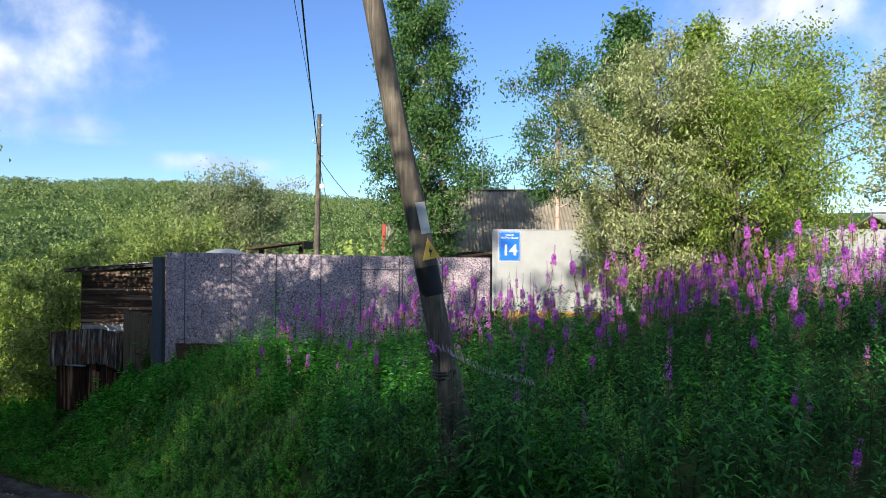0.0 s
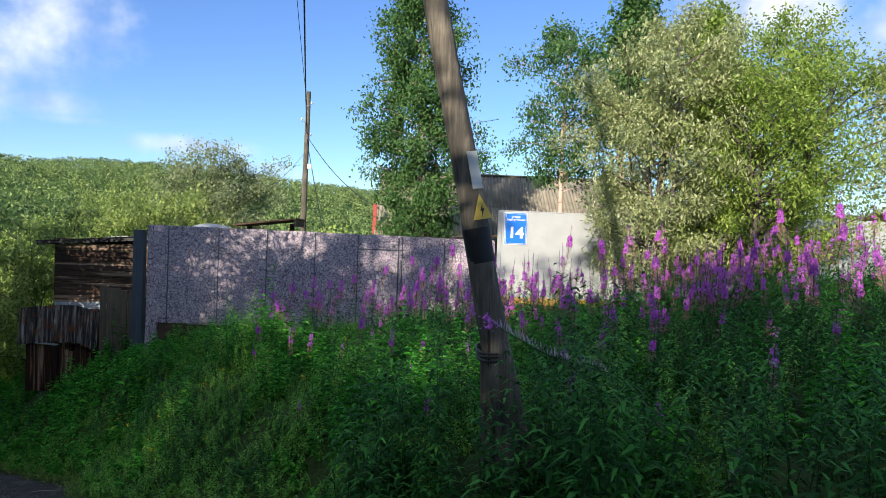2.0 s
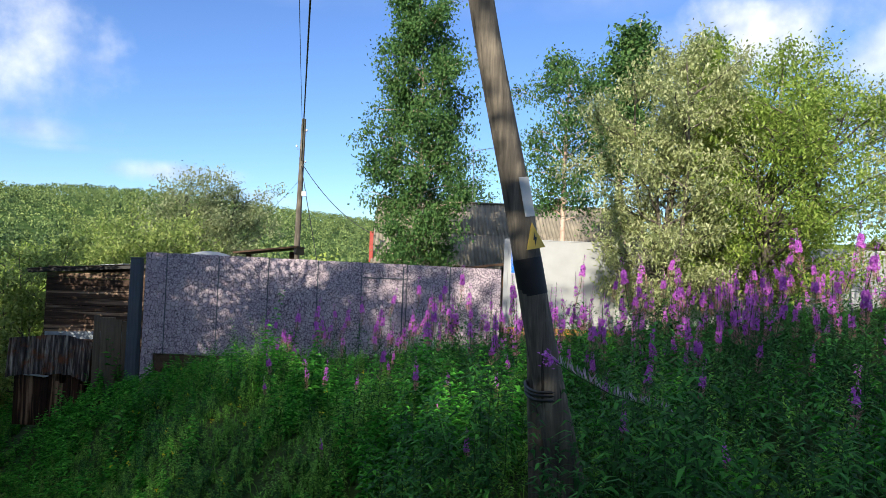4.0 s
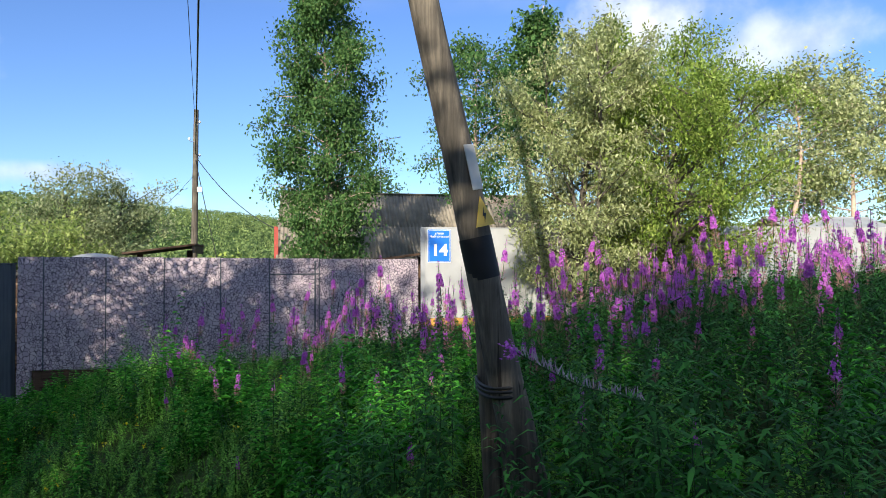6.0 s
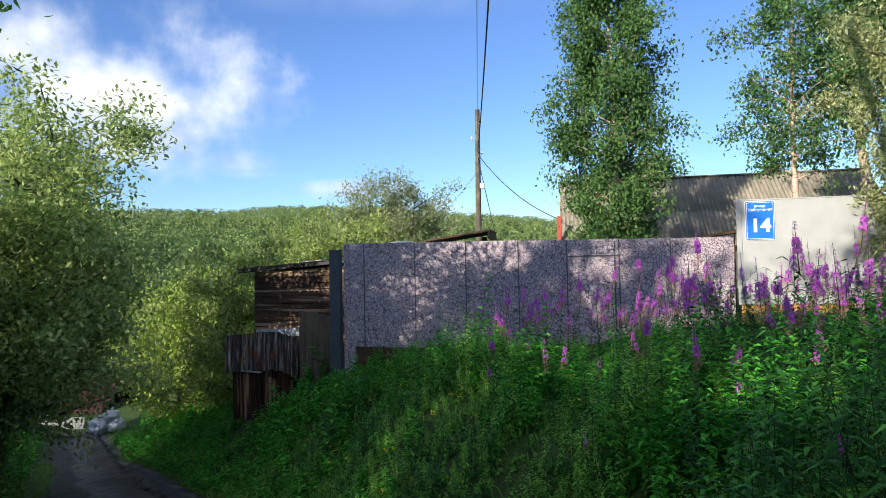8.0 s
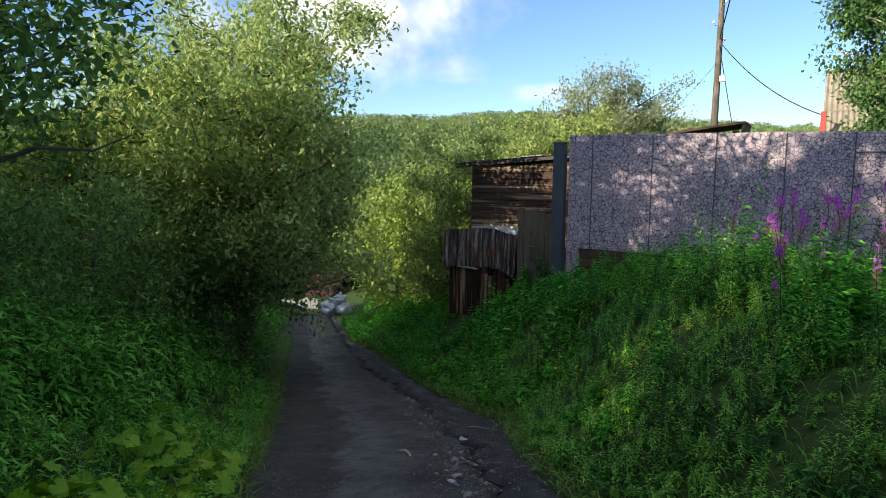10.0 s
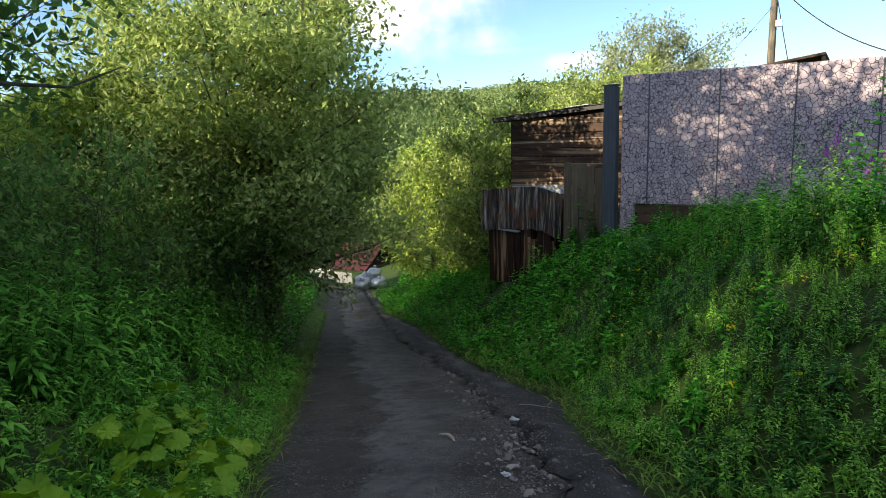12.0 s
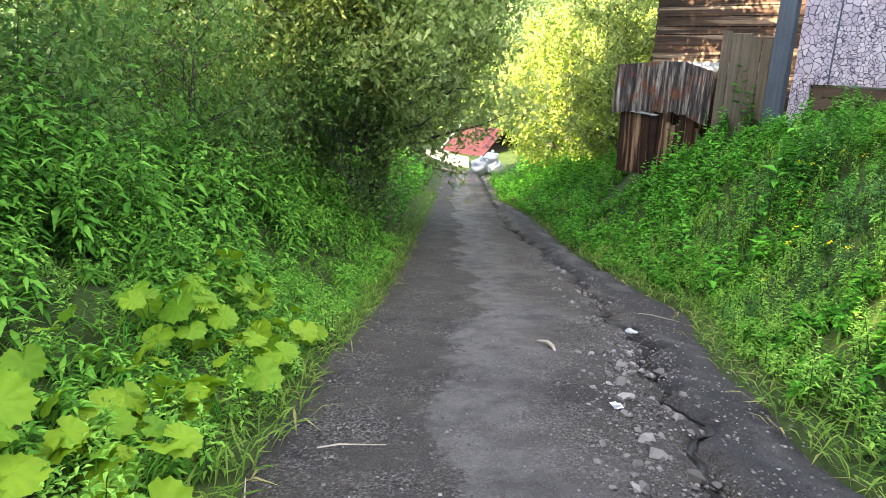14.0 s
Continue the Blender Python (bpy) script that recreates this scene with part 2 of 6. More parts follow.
def ground_material():
    m = Mat("ground_soil", rough=0.95, spec=0.2)
    n = m.noise(0.7, 8.0)
    f = m.noise(14.0, 6.0)
    near = m.ramp(m.math("ADD", m.math("MULTIPLY", n, 0.6), m.math("MULTIPLY", f, 0.4)),
                  [(0.35, (0.020, 0.035, 0.010)), (0.55, (0.045, 0.075, 0.018)), (0.75, (0.09, 0.12, 0.03))])
    far = m.ramp(m.noise(0.05, 10.0), [(0.3, (0.03, 0.065, 0.012)), (0.5, (0.06, 0.11, 0.018)), (0.7, (0.10, 0.17, 0.03))])
    ln = m.nd.new("ShaderNodeVectorMath")
    ln.operation = "LENGTH"
    m.ln.new(m.vec, ln.inputs[0])
    r = m.node("ShaderNodeMapRange", **{"From Min": 35.0, "From Max": 70.0})
    m.ln.new(ln.outputs["Value"], r.inputs["Value"])
    m.color(m.mix(r.outputs[0], near, far))
    m.bump(f, 0.6, 0.03)
    return m.m


def road_material():
    """Worn grey lane: packed gravel, a paler worn strip, a dark damp strip beyond the washed-out gully."""
    m = Mat("road_gravel", rough=0.9, spec=0.3)
    uv = m.nd.new("ShaderNodeUVMap")
    sep = m.nd.new("ShaderNodeSeparateXYZ")
    m.ln.new(uv.outputs[0], sep.inputs[0])
    across = sep.outputs["Y"]
    grit = m.noise(110.0, 6.0, rough=0.75)
    vo = m.node("ShaderNodeTexVoronoi", Scale=85.0)
    m.ln.new(m.vec, vo.inputs["Vector"])
    patch = m.noise(1.6, 6.0, rough=0.65)
    stones = m.ramp(vo.outputs["Color"], [(0.2, (0.035, 0.032, 0.030)), (0.6, (0.115, 0.106, 0.097)), (0.95, (0.34, 0.32, 0.30))])
    fine = m.ramp(grit, [(0.34, (0.040, 0.036, 0.032)), (0.66, (0.165, 0.15, 0.135))])
    base = m.mix(m.ramp(patch, [(0.42, (0.15, 0.15, 0.15)), (0.6, (0.9, 0.9, 0.9))]), fine, stones)
    # paler packed strip along the middle
    wob = m.math("ADD", m.math("MULTIPLY", m.math("SUBTRACT", m.noise(0.9, 3.0), 0.5), 0.34), m.math("MULTIPLY", m.math("SUBTRACT", m.noise(14.0, 5.0), 0.5), 0.10))
    a = m.math("ADD", across, wob)
    pale = m.ramp(a, [(0.335, (0, 0, 0)), (0.36, (1, 1, 1)), (0.47, (0.85, 0.85, 0.85)), (0.62, (0, 0, 0))])
    base = m.mix(m.math("MULTIPLY", pale, m.ramp(m.noise(5.0, 6.0), [(0.30, (0.45, 0.45, 0.45)), (0.62, (0.95, 0.95, 0.95))])), base, m.ramp(grit, [(0.3, (0.16, 0.155, 0.15)), (0.7, (0.32, 0.31, 0.30))]))
    # dark strip past the gully
    b = m.math("ADD", across, m.math("MULTIPLY", m.math("SUBTRACT", patch, 0.5), 0.18))
    damp = m.ramp(b, [(0.76, (0, 0, 0)), (0.80, (1, 1, 1))])
    dark = m.ramp(grit, [(0.34, (0.020, 0.021, 0.024)), (0.7, (0.095, 0.098, 0.108))])
    base = m.mix(m.math("MULTIPLY", damp, 0.85), base, dark)
    # a dry silty streak along the damp strip
    silt = m.math("MULTIPLY", m.ramp(b, [(0.84, (0, 0, 0)), (0.87, (1, 1, 1)), (0.90, (1, 1, 1)), (0.93, (0, 0, 0))]), m.ramp(m.noise(0.9, 4.0), [(0.45, (0, 0, 0)), (0.6, (0.8, 0.8, 0.8))]))
    base = m.mix(silt, base, m.ramp(grit, [(0.3, (0.12, 0.12, 0.125)), (0.7, (0.21, 0.21, 0.215))]))
    # soil and moss at the left edge
    edge = m.ramp(b, [(0.02, (1, 1, 1)), (0.16, (0, 0, 0))])
    base = m.mix(m.math("MULTIPLY", edge, 0.7), base, (0.085, 0.085, 0.045))
    blotch = m.noise(3.2, 7.0, rough=0.7)
    base = m.mix(m.ramp(blotch, [(0.38, (0.42, 0.42, 0.42)), (0.55, (0.0, 0.0, 0.0))]), base, m.ramp(grit, [(0.3, (0.026, 0.024, 0.023)), (0.7, (0.105, 0.098, 0.092))]))
    sweep = m.noise(1.1, 8.0, rough=0.72)
    base = m.mix(1.0, base, m.ramp(sweep, [(0.36, (0.66, 0.66, 0.68)), (0.50, (1.0, 1.0, 1.0)), (0.64, (1.0, 0.98, 0.95))]), "MULTIPLY")
    m.color(base)
    hgt = m.math("ADD", m.math("MULTIPLY", vo.outputs["Distance"], -0.8), grit)
    m.bump(hgt, 1.0, 0.03)
    return m.m


def crackle_material():
    """Lilac-grey sheet cladding printed as broken stone: pale chips with dark joints."""
    m = Mat("crackle_sheet", rough=0.55, spec=0.35)
    sizes = m.noise(1.1, 2.0)
    warp = m.nd.new("ShaderNodeTexNoise")
    warp.inputs["Scale"].default_value, warp.inputs["Detail"].default_value = 8.0, 3.0
    m.ln.new(m.vec, warp.inputs["Vector"])
    add = m.nd.new("ShaderNodeVectorMath")
    add.operation = "MULTIPLY_ADD"
    m.ln.new(warp.outputs["Color"], add.inputs[0])
    add.inputs[1].default_value = (0.09, 0.09, 0.09)
    m.ln.new(m.vec, add.inputs[2])
    def cells(scale):
        e = m.node("ShaderNodeTexVoronoi", Scale=scale)
        e.feature = "DISTANCE_TO_EDGE"
        c = m.node("ShaderNodeTexVoronoi", Scale=scale)
        m.ln.new(add.outputs[0], e.inputs["Vector"])
        m.ln.new(add.outputs[0], c.inputs["Vector"])
        return m.math("DIVIDE", e.outputs["Distance"], 1.0), c.outputs["Color"]
    e1, c1 = cells(10.5)
    e2, c2 = cells(18.0)
    pick = m.ramp(sizes, [(0.44, (0, 0, 0)), (0.47, (1, 1, 1))])
    edge = m.mix(pick, m.ramp(e1, [(0.022, (0, 0, 0)), (0.075, (1, 1, 1))]), m.ramp(e2, [(0.03, (0, 0, 0)), (0.10, (1, 1, 1))]))
    tone = m.mix(pick, c1, c2)
    chip = m.ramp(tone, [(0.1, (0.32, 0.26, 0.31)), (0.5, (0.47, 0.39, 0.44)), (0.95, (0.62, 0.54, 0.55))])
    chip = m.mix(m.math("MULTIPLY", m.noise(3.0, 6.0), 0.35), chip, (0.38, 0.28, 0.28))
    m.color(m.mix(edge, (0.05, 0.038, 0.06), chip))
    m.bump(edge, 0.35, 0.004)
    return m.m


def corrugated_roof_material():
    m = Mat("asbestos_sheet", rough=0.9)
    streak = m.noise(1.0, 5.0, m.scaled((7, 0.6, 0.6)))
    n = m.noise(2.2, 6.0)
    col = m.ramp(m.math("ADD", m.math("MULTIPLY", streak, 0.5), m.math("MULTIPLY", n, 0.5)),
                 [(0.3, (0.17, 0.15, 0.12)), (0.55, (0.29, 0.255, 0.20)), (0.75, (0.40, 0.35, 0.28))])
    rnd = m.nd.new("ShaderNodeObjectInfo").outputs["Random"]
    col = m.mix(m.math("MULTIPLY", rnd, 0.35), col, (0.11, 0.10, 0.085))
    m.color(col)
    m.bump(m.noise(50, 4.0), 0.3, 0.004)
    return m.m


def rust_material():
    m = Mat("rusty_tin", rough=0.7, metal=0.25)
    streak = m.noise(1.0, 6.0, m.scaled((22, 22, 0.8)))
    blot = m.noise(3.4, 6.0)
    col = m.ramp(streak, [(0.36, (0.020, 0.016, 0.016)), (0.52, (0.07, 0.055, 0.05)), (0.62, (0.22, 0.19, 0.165)), (0.76, (0.42, 0.36, 0.29))])
    runs = m.noise(1.0, 4.0, m.scaled((9, 9, 0.35)))
    col = m.mix(m.ramp(runs, [(0.56, (0, 0, 0)), (0.64, (0.75, 0.75, 0.75))]), col, m.ramp(streak, [(0.4, (0.20, 0.15, 0.11)), (0.6, (0.60, 0.52, 0.42))]))
    col = m.mix(m.ramp(blot, [(0.54, (0, 0, 0)), (0.68, (0.8, 0.8, 0.8))]), col, (0.20, 0.065, 0.025))
    m.color(col)
    m.bump(blot, 0.3, 0.006)
    return m.m


def pole_material():
    m = Mat("pole_wood", rough=0.85, spec=0.25)
    grain = m.noise(1.0, 6.0, m.scaled((30, 30, 1.4)), 0.65)
    blot = m.noise(2.0, 5.0)
    crack = m.ramp(m.noise(1.0, 3.0, m.scaled((18, 18, 0.5))), [(0.30, (1, 1, 1)), (0.36, (0, 0, 0))])
    col = m.ramp(m.math("ADD", m.math("MULTIPLY", grain, 0.55), m.math("MULTIPLY", blot, 0.5)),
                 [(0.36, (0.035, 0.032, 0.028)), (0.56, (0.13, 0.112, 0.088)), (0.75, (0.32, 0.27, 0.20))])
    m.color(m.mix(crack, col, (0.03, 0.025, 0.02)))
    m.bump(grain, 0.6, 0.008)
    return m.m


M_GROUND, M_ROAD, M_CRACKLE = ground_material(), road_material(), crackle_material()
M_ROOF, M_RUST, M_POLE = corrugated_roof_material(), rust_material(), pole_material()
M_SHED = wood("shed_log", (0.010, 0.008, 0.008), (0.15, 0.09, 0.06), "x", extra=(0.36, 0.25, 0.17))
M_BOARD = wood("grey_board", (0.09, 0.07, 0.05), (0.27, 0.21, 0.15), "z", extra=(0.13, 0.10, 0.07))
M_POST = wood("dark_post", (0.05, 0.06, 0.075), (0.12, 0.14, 0.16), "z")
M_PLANK = wood("brown_plank", (0.05, 0.032, 0.022), (0.20, 0.12, 0.075), "x")
M_CHAR = wood("charred_board", (0.006, 0.005, 0.005), (0.11, 0.045, 0.025), "z", extra=(0.38, 0.22, 0.13))
M_WHITE = plain("white_sheet", (0.38, 0.385, 0.38), 0.6, vary=0.10, scale=2.0, bump=0.1)
M_GREYWALL = plain("grey_sheet", (0.36, 0.37, 0.375), 0.6, vary=0.12, scale=1.5, bump=0.1)
M_ORANGE = plain("ochre_board", (0.50, 0.26, 0.06), 0.7, vary=0.3)
M_REDPAINT = plain("red_paint", (0.33, 0.05, 0.035), 0.6, vary=0.25)
M_REDROOF = plain("red_roof", (0.045, 0.007, 0.009), 0.7, vary=0.35)
M_TAR = plain("tarred_band", (0.012, 0.011, 0.012), 0.6, vary=0.3)
M_BLUE = plain("sign_blue", (0.02, 0.16, 0.62), 0.35, vary=0.06, bump=0.02)
M_SIGNWHITE = plain("sign_white", (0.70, 0.71, 0.73), 0.4, vary=0.03, bump=0.02)
M_SIGNYELLOW = plain("sign_yellow", (0.72, 0.47, 0.06), 0.5, vary=0.15)
M_PLATE = plain("plate_grey", (0.50, 0.50, 0.47), 0.5, vary=0.12)
M_BLACK = plain("black_paint", (0.015, 0.015, 0.015), 0.6)
M_CABLE = plain("black_cable", (0.02, 0.02, 0.022), 0.5)
M_STEEL = plain("galvanised", (0.35, 0.36, 0.38), 0.45, 0.7)
M_BRICK = plain("chimney_brick", (0.10, 0.06, 0.05), 0.9, vary=0.5)
M_WALLDARK = wood("house_wall", (0.10, 0.09, 0.07), (0.22, 0.20, 0.16), "x")
M_BAG = plain("white_bag", (0.50, 0.52, 0.56), 0.45, vary=0.2, scale=4)
# earth down in the gully: the shade of the recess is put into its colour
M_GULLY_SHADE = plain("shaded_gully_earth", (0.016, 0.015, 0.015), 0.6, vary=0.5, scale=20, bump=0.8)


def stone_material(name, single):
    m = Mat(name, rough=0.9, spec=0.3)
    rnd = m.nd.new("ShaderNodeObjectInfo").outputs["Random"] if single else m.island()
    col = m.ramp(rnd, [(0.0, (0.07, 0.066, 0.062)), (0.5, (0.18, 0.17, 0.16)), (0.9, (0.30, 0.285, 0.27)), (1.0, (0.42, 0.40, 0.38))])
    m.color(m.mix(m.math("MULTIPLY", m.noise(60.0, 5.0), 0.6), col, (0.10, 0.092, 0.085)))
    m.bump(m.noise(120.0, 4.0), 0.5, 0.004)
    return m.m


M_STONE, M_GRIT = stone_material("stone", True), stone_material("grit", False)
M_PALESTICK = plain("dry_stick", (0.42, 0.37, 0.29), 0.8, vary=0.25)
M_PALEPLANK = wood("pale_plank", (0.13, 0.14, 0.14), (0.24, 0.25, 0.25), "z")
M_TIN = plain("tin_sheet", (0.34, 0.38, 0.42), 0.6, 0.1, vary=0.3)

# ---- mesh helpers ----


def mesh_np(name, verts, faces, material, smooth=False):
    """A mesh from arrays; faces is one array of quads or of triangles, or a list of such arrays."""
    me = bpy.data.meshes.new(name)
    groups = faces if isinstance(faces, list) else [faces]
    verts = np.asarray(verts, dtype=np.float32)
    me.vertices.add(len(verts))
    me.vertices.foreach_set("co", verts.ravel())
    idx = np.concatenate([np.asarray(g, dtype=np.int32).ravel() for g in groups])
    tot = np.concatenate([np.full(len(g), np.asarray(g).shape[1], dtype=np.int32) for g in groups])
    start = np.concatenate([[0], np.cumsum(tot)[:-1]]).astype(np.int32)
    me.loops.add(len(idx))
    me.loops.foreach_set("vertex_index", idx)
    me.polygons.add(len(tot))
    me.polygons.foreach_set("loop_start", start)
    me.polygons.foreach_set("loop_total", tot)
    me.polygons.foreach_set("use_smooth", np.full(len(tot), smooth, dtype=bool))
    me.materials.append(material)
    me.update(calc_edges=True)
    return me


def child(name, me, parent, label=""):
    ob = new(name, me)
    ob.parent = parent
    return tagged(ob, label)


def part(name, bm, material, parent, label="", smooth=False):
    me = bpy.data.meshes.new(name)
    for f in bm.faces:
        f.smooth = smooth
    bm.to_mesh(me)
    bm.free()
    me.materials.append(material)
    return child(name, me, parent, label)


def box(size, at=(0, 0, 0), bevel=0.006, turn=None, jitter=0.0, rng=None):
    """A bevelled box as a bmesh; jitter bends its corners."""
    bm = bmesh.new()
    bmesh.ops.create_cube(bm, size=1.0)
    for v in bm.verts:
        v.co = Vector((v.co.x * size[0], v.co.y * size[1], v.co.z * size[2]))
        if jitter:
            v.co += Vector([rng.uniform(-jitter, jitter) for _ in range(3)])
    if bevel:
        bmesh.ops.bevel(bm, geom=bm.edges[:], offset=min(bevel, min(size) * 0.4), segments=1, affect="EDGES")
    m = Matrix.Translation(at) @ (turn or Matrix.Identity(4))
    bm.transform(m)
    return bm


def tube_arrays(points, radii, sides=6):
    """Vertices and quads of a tapered tube along points."""
    p = np.asarray(points, dtype=float)
    d = np.gradient(p, axis=0)
    d /= np.linalg.norm(d, axis=1)[:, None] + 1e-9
    ref = np.where(np.abs(d[:, 2:3]) > 0.9, np.array([[1.0, 0, 0]]), np.array([[0, 0, 1.0]]))
    a = np.cross(d, ref)
    a /= np.linalg.norm(a, axis=1)[:, None] + 1e-9
    b = np.cross(d, a)
    ang = np.linspace(0, 2 * math.pi, sides, endpoint=False)
    r = np.broadcast_to(np.asarray(radii, dtype=float), (len(p),))
    ring = a[:, None] * np.cos(ang)[None, :, None] + b[:, None] * np.sin(ang)[None, :, None]
    v = (p[:, None] + ring * r[:, None, None]).reshape(-1, 3)
    i = np.arange(len(p) - 1)[:, None] * sides
    j = np.arange(sides)[None]
    k = (j + 1) % sides
    q = np.stack([i + j, i + k, i + sides + k, i + sides + j], axis=-1).reshape(-1, 4)
    return v, q


def joined(pieces):
    """Joins pairs of (vertices, quads) into one."""
    vs, fs, n = [], [], 0
    for v, f in pieces:
        vs.append(v)
        fs.append(f + n)
        n += len(v)
    return np.concatenate(vs), np.concatenate(fs)


def leaf_arrays(pos, along, side, length, width, fold=0.25, droop=0.2):
    """A folded, pointed leaf at each place: four vertices, one quad."""
    n = len(pos)
    nor = np.cross(along, side)
    length = np.broadcast_to(length, (n,))[:, None]
    width = np.broadcast_to(width, (n,))[:, None]
    mid = pos + along * length * 0.45
    tip = pos + along * length - np.array([[0, 0, 1.0]]) * length * droop
    l = mid + side * width * 0.5 + nor * width * fold
    r = mid - side * width * 0.5 + nor * width * fold
    v = np.stack([pos, r, tip, l], axis=1).reshape(-1, 3)
    return v, np.arange(n * 4).reshape(-1, 4)


def arched_leaf_arrays(pos, along, side, length, width, droop=0.4):
    """A lance-shaped leaf that arches over at each place: six vertices, two quads."""
    n = len(pos)
    length = np.broadcast_to(length, (n,))[:, None]
    width = np.broadcast_to(width, (n,))[:, None]
    down = np.array([[0, 0, 1.0]]) * length * droop
    mid = pos + along * length * 0.42 - down * 0.12
    tip = pos + along * length * 0.94 - down
    w = side * width * 0.5
    v = np.stack([pos + w * 0.22, pos - w * 0.22, mid - w, mid + w, tip - w * 0.08, tip + w * 0.08], axis=1).reshape(-1, 3)
    i = np.arange(n)[:, None, None] * 6
    return v, (i + np.array([[0, 1, 2, 3], [3, 2, 4, 5]])[None]).reshape(-1, 4)


def unit(v):
    return v / (np.linalg.norm(v, axis=-1, keepdims=True) + 1e-9)


def scatter_leaves(rng, centres, per, spread, length, width, hang=0.0, up_bias=0.0, flat=0.35):
    """Leaves round clump centres; returns leaf arrays."""
    c = np.repeat(centres, per, axis=0)
    n = len(c)
    sp = np.broadcast_to(np.asarray(spread), (3,))
    pos = c + rng.normal(size=(n, 3)) * sp
    d = rng.normal(size=(n, 3))
    d[:, 2] += up_bias - hang
    d = unit(d)
    s = unit(np.cross(d, rng.normal(size=(n, 3)) * flat + np.array([[0, 0, 1.0]])))
    k = rng.uniform(0.65, 1.25, n)
    return leaf_arrays(pos, d, s, length * k, width * k, fold=0.2, droop=0.1)


# ---- the lie of the land ----
ALONG, ACROSS = np.array([-0.669, 0.743]), np.array([0.743, 0.669])
LANE_S = [-60, -25, -8, 0.6, 4.3, 7.4, 12, 14.5, 17.2, 20.8, 30, 41, 60, 100]
LANE_Z = [6.0, 3.2, 1.2, 0.0, -0.80, -1.76, -2.64, -3.3, -3.8, -4.35, -5.7, -7.3, -9.3, -10.5]
LANE_LEFT = 0.1


def lane_right(s):
    """How far across the lane its right edge lies."""
    return np.interp(s, [-25, 5, 10, 12, 14, 16, 19, 24, 28, 44], [3.6, 3.5, 3.2, 3.35, 3.85, 3.7, 3.35, 3.1, 2.5, 2.4])


def lane_so(x, y):
    return x * ALONG[0] + y * ALONG[1], x * ACROSS[0] + y * ACROSS[1]


def lane_xy(s, o):
    return s * ALONG[0] + o * ACROSS[0], s * ALONG[1] + o * ACROSS[1]


def lane_z(s):
    return sum(np.interp(np.asarray(s) + k, LANE_S, LANE_Z) for k in (-1.2, -0.6, 0, 0.6, 1.2)) / 5


def smooth01(t):
    t = np.clip(t, 0, 1)
    return t * t * (3 - 2 * t)


def waves(x, y, k=1.0):
    return (np.sin(1.3 * x * k + 0.7 * y * k + 0.4) + np.sin(-0.6 * x * k + 1.7 * y * k + 2.1) + np.sin(2.3 * x * k - 1.1 * y * k + 4.0)) / 3


def ground_z(x, y):
    x, y = np.asarray(x, dtype=float), np.asarray(y, dtype=float)
    s, o = lane_so(x, y)
    zl = lane_z(s)
    zr = -0.64 + 0.123 * np.clip(x, -14, 20) + 0.0 * y
    zr = np.maximum(zr, zl - 0.6)
    zr = np.minimum(zr, zl + np.interp(s, [14, 19, 24, 30, 40], [3.2, 2.7, 1.7, 0.9, 0.5]) + 0.55 * np.clip(o - 6.5, 0, 20))
    right = smooth01((o - lane_right(s) + 0.1) / np.interp(s, [4, 9, 15, 19], [1.1, 1.9, 2.6, 3.5]))
    z = zl * (1 - right) + zr * right
    left = smooth01((LANE_LEFT - o) / 2.2)
    z = z + left * 0.75 + 0.15 * np.clip(LANE_LEFT - 2.0 - o, 0, 12) * left
    off = np.maximum(right, left)
    z = z + 0.10 * waves(x, y) * off
    d = np.hypot(x + 4, y - 8)
    valley = np.interp(d, [0, 60, 110, 260, 430, 600, 800, 960, 1500, 4000], [0, -9, -12, -10, 8, 32, 56, 64, 40, 30])
    az = np.degrees(np.arctan2(x + 0.5, y - 1))
    lift = np.interp(az, [-180, -60, -48, -36, -30, -26, -20, -10, -3, 10, 60, 180], [0.75, 0.95, 1.05, 1.16, 1.14, 1.22, 1.22, 1.05, 0.90, 0.8, 0.8, 0.75])
    valley = np.where(valley > 0, valley * lift * (1 + 0.05 * waves(x, y, 0.011)), valley)
    far = smooth01((d - 38) / 40)
    return z * (1 - far) + valley * far


def build_ground():
    rings = np.concatenate([np.linspace(0.05, 26, 120), np.geomspace(26.5, 4000, 110)])
    seg = 300
    ang = np.linspace(0, 2 * math.pi, seg, endpoint=False)
    x = -4 + rings[:, None] * np.cos(ang)
    y = 8 + rings[:, None] * np.sin(ang)
    z = ground_z(x, y)
    s, o = lane_so(x, y)
    under = smooth01((o - LANE_LEFT - 0.05) / 0.3) * smooth01((lane_right(s) - 0.05 - o) / 0.3) * ((s > -24) & (s < 43.5))
    z = z - 0.22 * under
    v = np.stack([x, y, z], axis=-1).reshape(-1, 3)
    i = np.arange(len(rings) - 1)[:, None] * seg
    j = np.arange(seg)[None]
    k = (j + 1) % seg
    q = np.stack([i + j, i + seg + j, i + seg + k, i + k], axis=-1).reshape(-1, 4)
    q = q[:, ::-1]
    ob = new("ground", mesh_np("ground", v, q, M_GROUND, True))
    tagged(ob, "overgrown soil sloping to a wooded valley and hills", "ground", kind="structure")


def gully(s):
    """How far across the lane the washed-out gully runs."""
    return np.interp(s, [-25, 6, 10, 12.5, 16.6, 19.4, 21.6, 44], [2.3, 2.35, 2.46, 2.8, 2.92, 2.6, 2.3, 2.0]) + 0.05 * np.sin(3.1 * s) + 0.04 * np.sin(7.7 * s + 1) + 0.030 * np.sin(11.3 * s + 0.6 * np.sin(5 * s)) + 0.022 * np.sign(np.sin(17.3 * s)) * np.abs(np.sin(17.3 * s)) ** 0.4 + 0.012 * np.sin(41 * s + 2)


